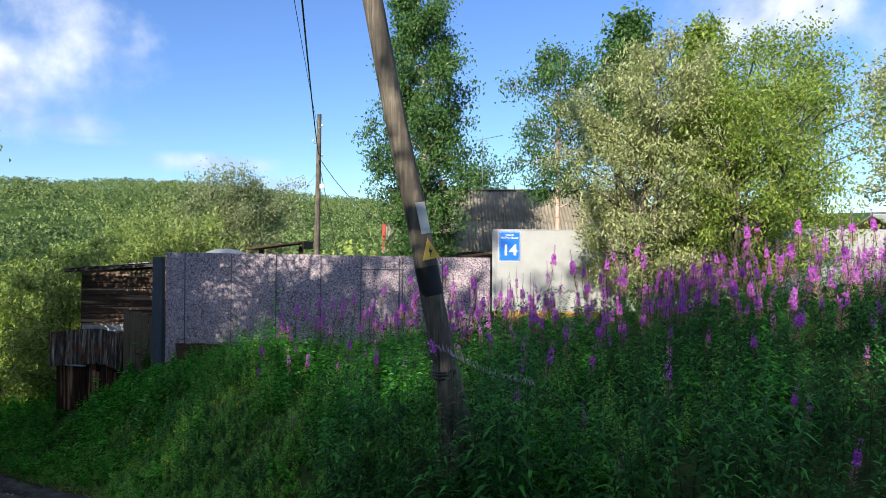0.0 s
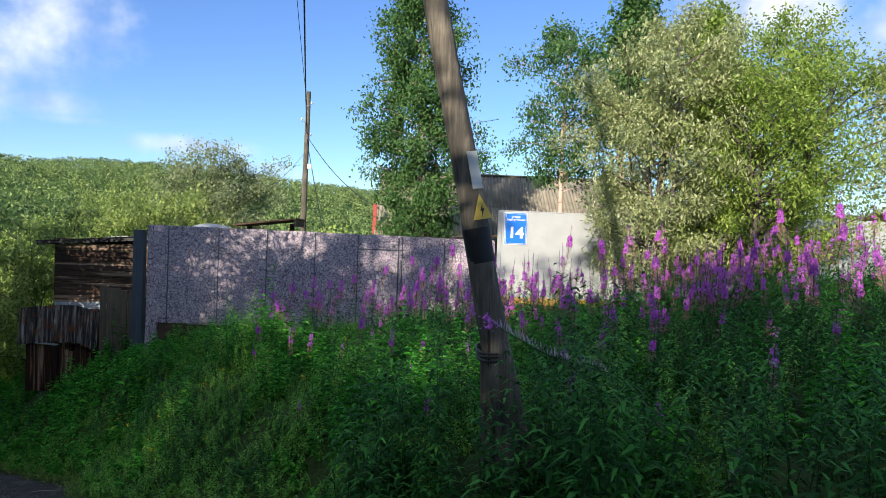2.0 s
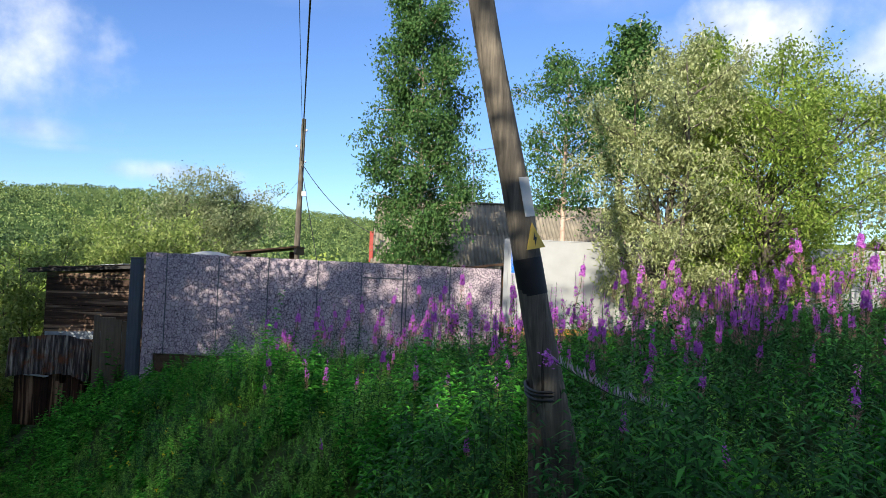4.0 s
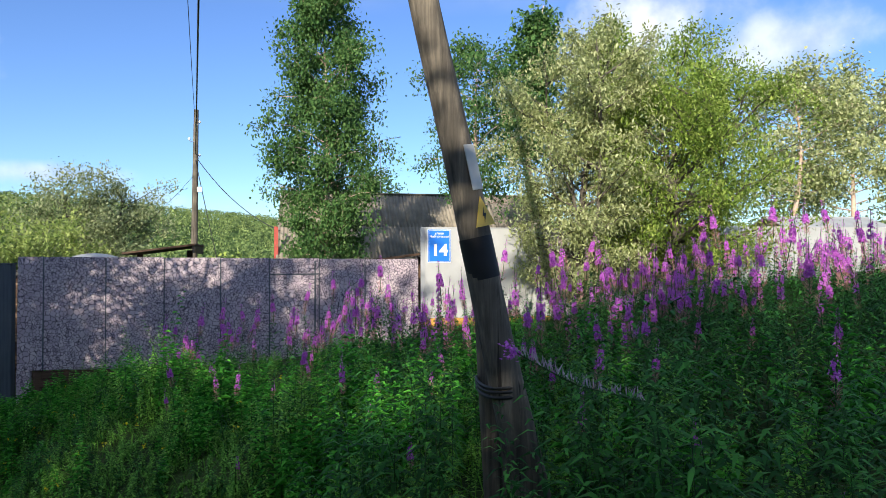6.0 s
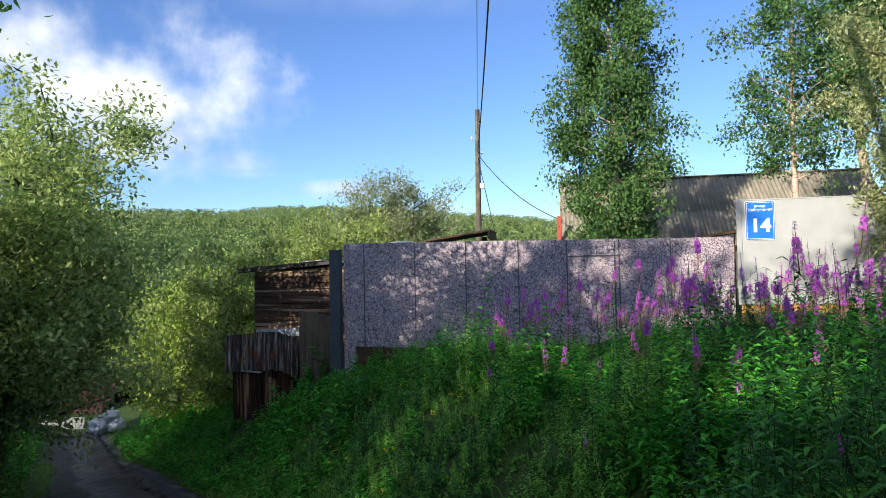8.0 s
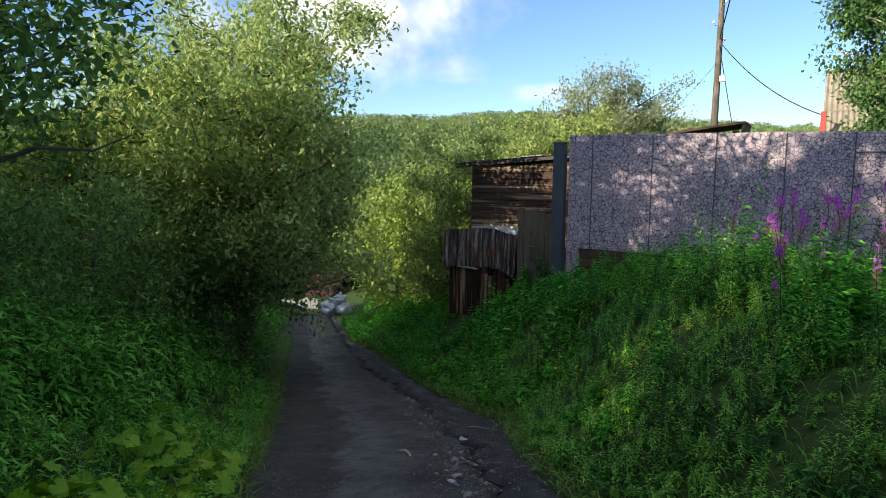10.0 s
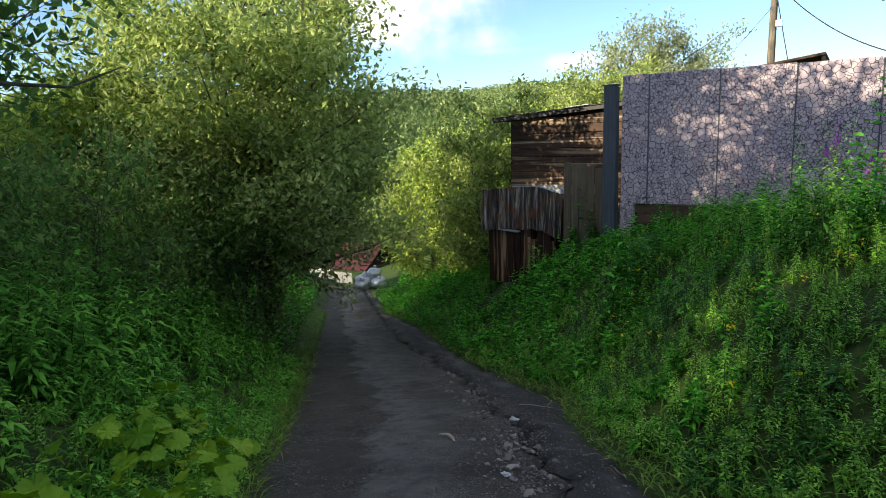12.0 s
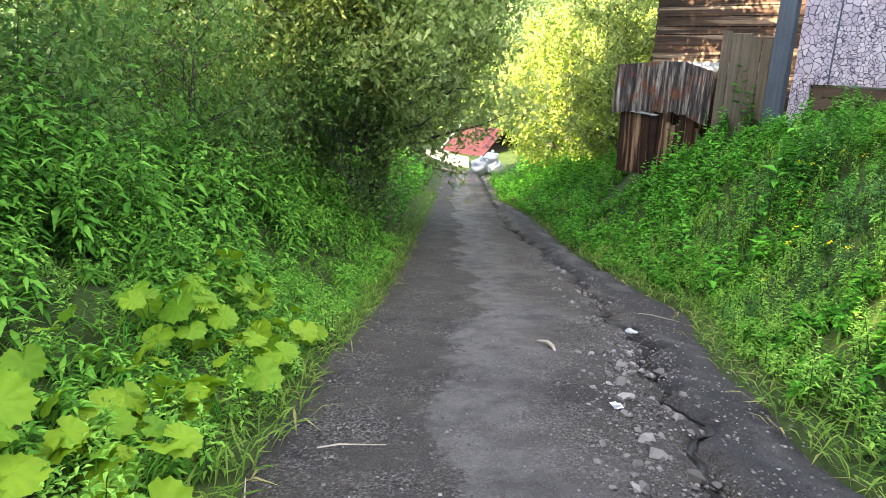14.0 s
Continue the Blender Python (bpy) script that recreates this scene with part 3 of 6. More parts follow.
def build_road():
    s = np.concatenate([np.arange(-24, 4, 0.5), np.arange(4, 24, 0.045), np.arange(24, 44, 0.3)])
    o = np.linspace(0, 1, 116)
    S, t = np.meshgrid(s, o, indexing="ij")
    O = LANE_LEFT - 0.15 + t * (lane_right(S) + 0.25 - LANE_LEFT)
    ragged = 0.16 * waves(S * 2.0, S * 0 + 3.0) + 0.07 * np.sin(5.3 * S)
    O2 = O + ragged * np.abs(2 * t - 1) ** 2
    x, y = lane_xy(S, O2)
    z = lane_z(S) + 0.012 * waves(x * 3, y * 3) + 0.006 * waves(x * 11, y * 9)
    dig = np.exp(-((O2 - gully(S)) / 0.075) ** 2) * (0.13 + 0.05 * np.sin(2.2 * S)) * smooth01((S - 5) / 3)
    z = z - dig
    z = z - 0.03 * np.exp(-((O2 - 1.0) / 0.4) ** 2) - 0.10 * (np.abs(2 * t - 1) ** 6)
    v = np.stack([x, y, z], axis=-1).reshape(-1, 3)
    n = len(o)
    i = np.arange(len(s) - 1)[:, None] * n
    j = np.arange(n - 1)[None]
    q = np.stack([i + j, i + j + 1, i + n + j + 1, i + n + j], axis=-1).reshape(-1, 4)
    me = mesh_np("road", v, q[:, ::-1], M_ROAD, True)
    uv = me.uv_layers.new(name="UVMap")
    li = np.zeros(len(me.loops), dtype=np.int32)
    me.loops.foreach_get("vertex_index", li)
    flat = np.stack([S.ravel() * 0.1, t.ravel()], axis=-1)
    uv.data.foreach_set("uv", flat[li].astype(np.float32).ravel())
    tagged(new("road", me), "worn grey gravel lane with a washed-out gully", "road", kind="structure")


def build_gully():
    """The washed-out channel: a ragged strip of earth along the lane, its shade painted in as near black."""
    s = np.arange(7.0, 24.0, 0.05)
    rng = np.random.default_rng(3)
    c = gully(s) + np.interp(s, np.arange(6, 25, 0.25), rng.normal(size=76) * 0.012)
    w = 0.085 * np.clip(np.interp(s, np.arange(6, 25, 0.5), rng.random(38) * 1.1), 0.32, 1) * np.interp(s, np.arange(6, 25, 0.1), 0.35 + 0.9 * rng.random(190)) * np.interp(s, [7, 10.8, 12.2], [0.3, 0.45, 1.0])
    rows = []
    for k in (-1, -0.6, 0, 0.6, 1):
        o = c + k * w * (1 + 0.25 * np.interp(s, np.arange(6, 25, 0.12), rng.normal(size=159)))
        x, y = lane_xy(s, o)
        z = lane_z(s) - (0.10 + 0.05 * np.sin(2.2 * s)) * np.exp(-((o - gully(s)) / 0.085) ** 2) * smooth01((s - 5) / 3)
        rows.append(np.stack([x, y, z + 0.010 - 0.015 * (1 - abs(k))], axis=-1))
    v = np.stack(rows, axis=1).reshape(-1, 3)
    i = np.arange(len(s) - 1)[:, None] * 5
    j = np.arange(4)[None]
    q = np.stack([i + j, i + j + 1, i + 5 + j + 1, i + 5 + j], axis=-1).reshape(-1, 4)
    tagged(new("gully", mesh_np("gully", v, q[:, ::-1], M_GULLY_SHADE, True)), "earth strip in the washed-out channel, its shade painted near black", "gully", kind="structure")


build_ground()
build_road()
build_gully()

# ---- the patterned fence and the white gate wall ----
FENCE_Y = 17.45


def build_fence():
    rng = random.Random(3)
    fence = tagged(new("fence"), "tall lilac-grey fence of sheets printed like cracked stone", "fence")
    fence.location = (-3.1, FENCE_Y, -1.2)
    edges = [-7.29, -6.79, -5.59, -4.43, -3.27, -2.23, -1.15, -0.12, 1.12]
    for a, b in zip(edges, edges[1:]):
        top = 1.405 - 0.01 * (a + 7.3)
        low = -0.96 + 0.02 * rng.random()
        bm = box((b - a - 0.016, 0.012, top - low), ((a + b) / 2 + 3.1, rng.uniform(-0.006, 0.006), (top + low) / 2 + 1.2), 0.004)
        part("panel", bm, M_CRACKLE, fence)
        if a > -7.2:
            part("seam_batten", box((0.022, 0.01, top - low - 0.02), (a + 3.1, -0.014, (top + low) / 2 + 1.2), 0.003), M_POST, fence, "dark seam strip between sheets")
    # patch framed in strips
    part("patch_strip", box((1.04, 0.012, 0.03), (-1.69 + 3.1, -0.018, 1.0 + 1.2), 0.003), M_POST, fence, "dark strip")
    part("patch_strip", box((0.03, 0.012, 2.2), (-1.24 + 3.1, -0.018, 0.2 + 1.2), 0.003), M_POST, fence, "dark strip")
    # corner post wrapped in the same sheet
    part("corner_post", box((0.26, 0.10, 0.75), (-7.16 + 3.1, 0.03, -1.32 + 1.2), 0.008), M_CRACKLE, fence)
    # planks under the sheets
    for k, z in enumerate((-1.06, -1.24)):
        part("low_plank", box((8.0, 0.04, 0.16), (-3.0 + 3.1, 0.06, z + 1.2), 0.008, jitter=0.008, rng=rng), M_PLANK, fence, "rotten brown plank")
    for x in (-6.9, -4.5, -2.2, 0.2):
        part("fence_post", box((0.12, 0.12, 2.6), (x + 3.1, 0.10, -0.1 + 1.2), 0.01), M_PLANK, fence)
    part("top_rail", box((8.4, 0.05, 0.05), (-3.09 + 3.1, 0.035, 1.31 + 1.2), 0.006, turn=Matrix.Rotation(0.0095, 4, "Y")), M_PLANK, fence)
    # dark post at the corner
    post = tagged(new("gate_post"), "dark blue-grey weathered post beside the fence", "post")
    post.location = (-7.55, FENCE_Y + 0.18, -1.9)
    part("post", box((0.26, 0.2, 3.15), (0, 0, 1.57), 0.012, jitter=0.012, rng=rng), M_POST, post)
    part("post_cap", box((0.28, 0.22, 0.03), (0, 0, 3.16), 0.006), M_POST, post)


def bar_text(body, size, x, z, y, material, parent, name="lettering"):
    cu = bpy.data.curves.new(name, "FONT")
    cu.body, cu.size, cu.align_x, cu.align_y, cu.extrude = body, size, "CENTER", "CENTER", 0.002
    cu.offset = size * (0.035 if len(body) < 3 else 0.012)
    ob = bpy.data.objects.new(name, cu)
    scene.collection.objects.link(ob)
    me = bpy.data.meshes.new_from_object(ob.evaluated_get(bpy.context.evaluated_depsgraph_get()))
    bpy.data.objects.remove(ob)
    me.materials.clear()
    me.materials.append(material)
    out = child(name, me, parent)
    out.location, out.rotation_euler = (x, y, z), (radians(90), 0, 0)
    return out


def rounded_plate(w, h, r, depth, y=0.0):
    bm = bmesh.new()
    vs = []
    for cx, cz, a0 in ((w / 2 - r, h / 2 - r, 0), (-w / 2 + r, h / 2 - r, 90), (-w / 2 + r, -h / 2 + r, 180), (w / 2 - r, -h / 2 + r, 270)):
        for k in range(5):
            a = radians(a0 + k * 22.5)
            vs.append(bm.verts.new((cx + r * math.cos(a), y, cz + r * math.sin(a))))
    f = bm.faces.new(vs)
    ext = bmesh.ops.extrude_face_region(bm, geom=[f])
    for v in ext["geom"]:
        if isinstance(v, bmesh.types.BMVert):
            v.co.y += depth
    bmesh.ops.recalc_face_normals(bm, faces=bm.faces)
    return bm


def build_gate_wall():
    rng = random.Random(8)
    wall = tagged(new("metal_gate"), "white-painted sheet metal gate with faded scribbles", "gate")
    wall.location = (2.9, 17.4, -0.5)
    part("sheet", box((3.4, 0.02, 2.10), (-0.03, 0, 1.50), 0.006), M_WHITE, wall)
    part("edge_strip", box((0.10, 0.03, 2.08), (-1.69, -0.012, 1.49), 0.006), M_GREYWALL, wall)
    part("top_edge", box((3.4, 0.035, 0.025), (-0.03, 0, 2.56), 0.004), M_GREYWALL, wall)
    part("bottom_board", box((3.3, 0.04, 0.17), (-0.03, 0.03, 0.36), 0.006), M_ORANGE, wall, "ochre plank under the sheet")
    part("ground_board", box((3.3, 0.05, 0.34), (-0.03, 0.05, 0.10), 0.006), M_PLANK, wall)
    # black scribble
    pieces = []
    for k in range(9):
        x0, z0 = -0.35 + 0.075 * k, 1.0 + rng.uniform(-0.03, 0.03)
        pts = [(x0 + rng.uniform(-0.05, 0.05) + 0.03 * i, -0.014, z0 + rng.uniform(-0.07, 0.07)) for i in range(4)]
        pieces.append(tube_arrays(pts, 0.006, 4))
    child("scribble", mesh_np("scribble", *joined(pieces), M_BLACK), wall, "black paint scribble")
    sign = tagged(new("house_number_sign"), "blue street sign with white number 14 and border", "sign")
    sign.location = (1.60, 17.372, 1.635)
    part("backing", rounded_plate(0.56, 0.79, 0.03, 0.012), M_SIGNWHITE, sign, "white border plate")
    part("face", rounded_plate(0.535, 0.765, 0.025, 0.006, -0.005), M_BLUE, sign, "blue face")
    part("inner_line", rounded_plate(0.50, 0.73, 0.02, 0.002, -0.007), M_SIGNWHITE, sign, "white inner line")
    part("inner_face", rounded_plate(0.485, 0.715, 0.02, 0.002, -0.0085), M_BLUE, sign)
    bar_text("улица", 0.075, 0, 0.29, -0.011, M_SIGNWHITE, sign)
    bar_text("Набережная", 0.074, 0, 0.215, -0.011, M_SIGNWHITE, sign)
    num = bar_text("14", 0.37, 0.005, -0.11, -0.011, M_SIGNWHITE, sign, "number")
    num.scale = (1.05, 1.0, 1.0)
    wall2 = tagged(new("sheet_wall"), "long pale grey sheet wall behind the willows", "wall", kind="structure")
    wall2.location = (10, 17.6, 0)
    for k in range(9):
        x = 4.9 + 1.25 * k
        z0 = float(ground_z(x, 17.6)) - 0.3
        part("wall_sheet", box((1.24, 0.02, 2.16 - z0 + 0.02 * rng.random()), (x + 0.32 - 10, rng.uniform(-0.01, 0.01), (2.16 + z0) / 2), 0.005), M_GREYWALL if k < 4 else M_WHITE, wall2)


build_fence()
build_gate_wall()

# ---- shed, boards, rusty hutch ----


def corrugated(width, height, waves_n, amp, rng, ragged=0.0, rows=6):
    """A wavy sheet in the xz plane, ridges upright, with thickness."""
    nx = waves_n * 6 + 1
    xs = np.linspace(0, width, nx)
    wob = np.array([rng.uniform(-ragged, ragged) for _ in range(waves_n + 1)])
    lo = np.interp(xs, np.linspace(0, width, waves_n + 1), wob)
    vs = []
    for side in (0, 0.006):
        for r in range(rows + 1):
            t = r / rows
            z = t * height + lo * (1 - t)
            vs.append(np.stack([xs, amp * np.sin(2 * math.pi * waves_n * xs / width) + side, z], axis=-1))
    v = np.concatenate(vs)
    i = np.arange(rows)[:, None] * nx
    j = np.arange(nx - 1)[None]
    q = np.stack([i + j, i + j + 1, i + nx + j + 1, i + nx + j], axis=-1).reshape(-1, 4)
    return v, np.concatenate([q, (q + (rows + 1) * nx)[:, ::-1]])


def build_shed():
    rng = random.Random(5)
    shed = tagged(new("log_shed"), "dark weathered plank shed with a lean-to roof", "shed")
    x0, x1, y0, y1, base = -10.9, -7.5, 20.0, 23.0, -3.2
    shed.location = ((x0 + x1) / 2, y0, base)
    ox, oy = -(x0 + x1) / 2, -y0
    part("wall_core", box((x1 - x0 - 0.06, y1 - y0 - 0.1, 3.7), (0, (y1 - y0) / 2 + 0.03, 1.85), 0.01), M_CHAR, shed)
    z = base + 0.4
    while z < 0.92:
        h = rng.uniform(0.14, 0.22)
        part("plank", box((x1 - x0 - rng.uniform(0, 0.05), 0.045, h - 0.012), (rng.uniform(-0.02, 0.02), 0.0, z + h / 2 - base), 0.008, jitter=0.006, rng=rng), M_SHED, shed)
        z += h
    for k in range(14):
        zz = base + 0.4 + 0.25 * k
        if zz < 0.5:
            part("side_plank", box((0.04, 2.9, 0.23), (x0 + ox - 0.02, 1.5, zz - base), 0.006), M_SHED, shed)
    part("tin_patch", box((2.3, 0.012, 0.40), (-9.7 + ox, -0.04, -0.98 - base), 0.003, turn=Matrix.Rotation(-0.03, 4, "Y")), M_TIN, shed, "blue-grey tin sheet")
    tilt = Matrix.Rotation(-0.075, 4, "Y")
    part("roof", box((3.95, 3.6, 0.05), (-9.35 + ox, 1.62, 0.98 - base), 0.008, turn=tilt), M_CHAR, shed, "thin dark board roof")
    part("roof_felt", box((3.98, 3.65, 0.025), (-9.35 + ox, 1.62, 1.02 - base), 0.006, turn=tilt), M_TAR, shed, "black roofing felt")
    part("fascia", box((3.9, 0.03, 0.09), (-9.35 + ox, -0.20, 0.95 - base), 0.005, turn=tilt), M_TAR, shed)
    part("loose_sheet", box((0.6, 0.5, 0.02), (-9.1 + ox, 0.0, 1.06 - base), 0.004, turn=tilt), M_GREYWALL, shed, "pale loose roofing sheet")
    # upright board screen
    screen = tagged(new("board_screen"), "upright grey-brown board screen leaning by the shed", "screen")
    screen.location = (-8.33, 18.2, -2.6)
    for k in range(5):
        top = 2.42 - 0.03 * k + rng.uniform(-0.03, 0.02)
        part("board", box((0.165, 0.028, top), (-0.335 + 0.17 * k, rng.uniform(-0.01, 0.01), top / 2), 0.005, jitter=0.006, rng=rng), M_BOARD, screen)
    part("cross_rail", box((0.9, 0.05, 0.08), (0, 0.045, 1.7), 0.006), M_BOARD, screen)
    # rusty hutch
    hut = tagged(new("rusty_hutch"), "rusty corrugated tin hutch on a charred board base", "hutch")
    hut.location = (-9.85, 18.6, -3.0)
    v, q = corrugated(2.0, 0.95, 17, 0.028, rng, 0.03)
    v = v + np.array([-1.05, -0.10, 1.22])
    v[:, 2] += 0.10 * np.clip((v[:, 0] + 1.05) / 1.0, 0, 1) - 0.16 * np.clip((v[:, 0] - 0.35) / 0.6, 0, 1)
    v[:, 1] -= 0.10 * (2.2 - v[:, 2])
    child("tin_sheet", mesh_np("tin_sheet", v, q, M_RUST, True), hut, "rusty corrugated tin, streaked pale")
    part("body", box((1.8, 1.2, 1.9), (-0.05, 0.75, 1.05), 0.01, jitter=0.03, rng=rng), M_CHAR, hut, "charred black box")
    x = -0.87
    while x < 0.78:
        w = rng.uniform(0.10, 0.2)
        h = rng.uniform(1.0, 1.3)
        part("base_board", box((w - 0.01, 0.035, h), (x + w / 2, -0.10 + rng.uniform(-0.03, 0.03), h / 2 + 0.05), 0.006, jitter=0.012, rng=rng), M_CHAR, hut)
        x += w
    part("ledge", box((0.55, 0.14, 0.03), (-0.35, -0.13, 1.27), 0.008, turn=Matrix.Rotation(0.08, 4, "Y")), M_GREYWALL, hut, "bent pale metal ledge")
    # low roofs behind the fence
    lean = tagged(new("woodpile_roof"), "small brown board roof seen over the fence", "roof")
    lean.location = (-5.0, 20.2, 0.0)
    part("roof_board", box((1.7, 1.4, 0.05), (0, 0, 1.62), 0.006, turn=Matrix.Rotation(-0.13, 4, "Y")), M_PLANK, lean)
    part("roof_end", box((0.06, 1.3, 0.2), (0.8, 0, 1.62), 0.006), M_TAR, lean)
    part("prop", box((0.12, 0.12, 2.9), (-0.6, 0, 0.05), 0.006), M_PLANK, lean)
    part("prop", box((0.12, 0.12, 3.0), (0.6, 0, 0.1), 0.006), M_PLANK, lean)
    tank = tagged(new("water_tank"), "white domed tank top behind the fence", "tank")
    tank.location = (-6.35, 19.2, -1.6)
    bm = bmesh.new()
    bmesh.ops.create_uvsphere(bm, u_segments=28, v_segments=14, radius=1.0)
    for vv in bm.verts:
        vv.co = Vector((vv.co.x * 0.75, vv.co.y * 0.75, 2.75 + vv.co.z * 0.36 if vv.co.z > -0.01 else max(0, 2.75 + vv.co.z * 3.2)))
    part("dome", bm, M_WHITE, tank, smooth=True)


build_shed()

# ---- the house behind, red cabin, far end of the lane ----


def roof_sheet_mesh(width, length, wave, amp):
    """One corrugated roofing sheet, waves along x, lying from y = 0 down to -length."""
    nx = int(round(width / wave * 6)) + 1
    xs = np.linspace(0, width, nx)
    rows = [np.stack([xs, np.full(nx, -t * length), amp * np.sin(2 * math.pi * xs / wave)], axis=-1) for t in (0, 1)]
    v = np.concatenate(rows)
    j = np.arange(nx - 1)
    q = np.stack([j, j + 1, nx + j + 1, nx + j], axis=-1)[:, ::-1]
    v = np.concatenate([v, v - np.array([0, 0, 0.012])])
    n = 2 * nx
    rim = np.stack([nx + j, nx + j + 1, n + nx + j + 1, n + nx + j], axis=-1)[:, ::-1]
    return mesh_np("roof_sheet", v, np.concatenate([q, q[:, ::-1] + n, rim]), M_ROOF, True)


def build_house():
    rng = random.Random(11)
    house = tagged(new("village_house"), "low house with a weathered corrugated asbestos roof", "house")
    x0, x1, ye, yr, ze, zr, base = -2.75, 9.6, 29.3, 32.9, 1.62, 4.52, -0.9
    house.location = (x0, ye, base)
    run, rise = yr - ye, zr - ze
    slope = math.atan2(rise, run)
    ln = math.hypot(run, rise)
    sheet = roof_sheet_mesh(1.155, ln * 0.56, 0.165, 0.036)
    count = 11
    step = (x1 - x0) / count
    for side in (0, 1):
        slope_part = child("roof", None, house, "grey-brown corrugated asbestos roof slope")
        slope_part.location = (0 if side == 0 else x1 - x0, run, zr - base)
        slope_part.rotation_euler = (slope, 0, math.pi * side)
        for row in (1, 0):
            for k in range(count):
                sh = child("roof_sheet", sheet, slope_part)
                sh.location = (k * step - 0.01, -row * ln * 0.5 + rng.uniform(-0.02, 0.02), (0.02 if row == 0 else 0.0) + 0.004 * (k % 2))
                sh.rotation_euler = (rng.uniform(-0.006, 0.006), 0, rng.uniform(-0.006, 0.006))
    part("ridge_cap", box((x1 - x0 + 0.1, 0.34, 0.06), ((x1 - x0) / 2, run, zr - base + 0.03), 0.025), M_ROOF, house)
    part("wall", box((x1 - x0 - 0.6, 2 * run - 0.7, ze - base - 0.05), ((x1 - x0) / 2, run, (ze - base) / 2), 0.01), M_WALLDARK, house)
    # gable ends
    for xg in (0.32, x1 - x0 - 0.32):
        bm = bmesh.new()
        tri = [(xg, 0.2, ze - base - 0.1), (xg, 2 * run - 0.2, ze - base - 0.1), (xg, run, zr - base - 0.12)]
        a = [bm.verts.new(p) for p in tri]
        b = [bm.verts.new((p[0] + 0.06, p[1], p[2])) for p in tri]
        bm.faces.new(a)
        bm.faces.new(b[::-1])
        for k in range(3):
            bm.faces.new((a[k], b[k], b[(k + 1) % 3], a[(k + 1) % 3]))
        part("gable", bm, M_REDPAINT, house, "red-painted gable boards")
    part("eave_board", box((x1 - x0 + 0.04, 0.04, 0.16), ((x1 - x0) / 2, -0.02, ze - base - 0.12), 0.006), M_PLANK, house)
    part("corner_board", box((0.16, 0.12, 1.3), (0.0, 0.05, ze - base + 0.5), 0.008), M_REDPAINT, house, "rust-red corner board")
    chim = part("chimney", box((0.46, 0.46, 1.2), (6.05 - x0, 3.7, zr - base - 0.33), 0.015, jitter=0.01, rng=rng), M_BRICK, house, "dark brick chimney")
    part("chimney_cap", box((0.56, 0.56, 0.13), (6.05 - x0, 3.7, zr - base + 0.33), 0.015), M_BRICK, chim)
    part("chimney", box((0.34, 0.34, 0.7), (-0.2 - x0, 4.2, zr - base + 0.2), 0.015, jitter=0.01, rng=rng), M_BRICK, house)
    porch = tagged(new("porch_roof"), "small brown lean-to roof beside the white gate", "roof")
    porch.location = (1.0, 18.9, -0.6)
    part("roof_board", box((1.3, 1.2, 0.06), (0, 0, 2.02), 0.008, turn=Matrix.Rotation(-0.14, 4, "Y")), M_PLANK, porch)
    part("prop", box((0.1, 0.1, 2.0), (0.4, 0, 1.0), 0.008), M_PLANK, porch)
    part("prop", box((0.1, 0.1, 1.9), (-0.4, 0, 0.95), 0.008), M_PLANK, porch)
    ant = tagged(new("tv_antenna"), "thin television antenna mast on the roof ridge", "antenna")
    ant.location = (1.80, 32.9, 4.5)
    child("mast", mesh_np("mast", *tube_arrays([(0, 0, 0), (0.0, 0, 1.3), (-0.03, 0, 2.75)], 0.022, 6), M_STEEL), ant)
    child("boom", mesh_np("boom", *tube_arrays([(-0.35, 0, 2.5), (1.0, 0, 2.78)], 0.014, 5), M_STEEL), ant)
    for k in range(7):
        x = -0.3 + 0.2 * k
        child("element", mesh_np("element", *tube_arrays([(x, -0.35, 2.51 + 0.0414 * k), (x, 0.35, 2.51 + 0.0414 * k)], 0.007, 4), M_STEEL), ant)


def build_red_cabin():
    cab = tagged(new("red_cabin"), "red plank cabin with a pale metal roof", "cabin")
    cab.location = (17.6, 24, 0)
    for k in range(8):
        part("wall_plank", box((4.0, 2.6, 0.27), (0, 0, 0.1 + 0.28 * k), 0.012), M_REDPAINT, cab)
    part("roof", box((4.6, 1.9, 0.06), (0, -0.8, 2.62), 0.01, turn=Matrix.Rotation(0.35, 4, "X")), M_GREYWALL, cab, "pale tin roof")
    part("roof", box((4.6, 1.9, 0.06), (0, 0.8, 2.62), 0.01, turn=Matrix.Rotation(-0.35, 4, "X")), M_GREYWALL, cab, "pale tin roof")


def blob(size, rng, rough=0.25):
    bm = bmesh.new()
    bmesh.ops.create_icosphere(bm, subdivisions=3, radius=1.0)
    off = Vector((rng.uniform(0, 50), rng.uniform(0, 50), rng.uniform(0, 50)))
    for v in bm.verts:
        k = 1 + rough * noise.noise(v.co * 1.6 + off) + rough * 0.5 * noise.noise(v.co * 4.0 + off)
        v.co = Vector((v.co.x * size[0] * k, v.co.y * size[1] * k, v.co.z * size[2] * k))
    return bm


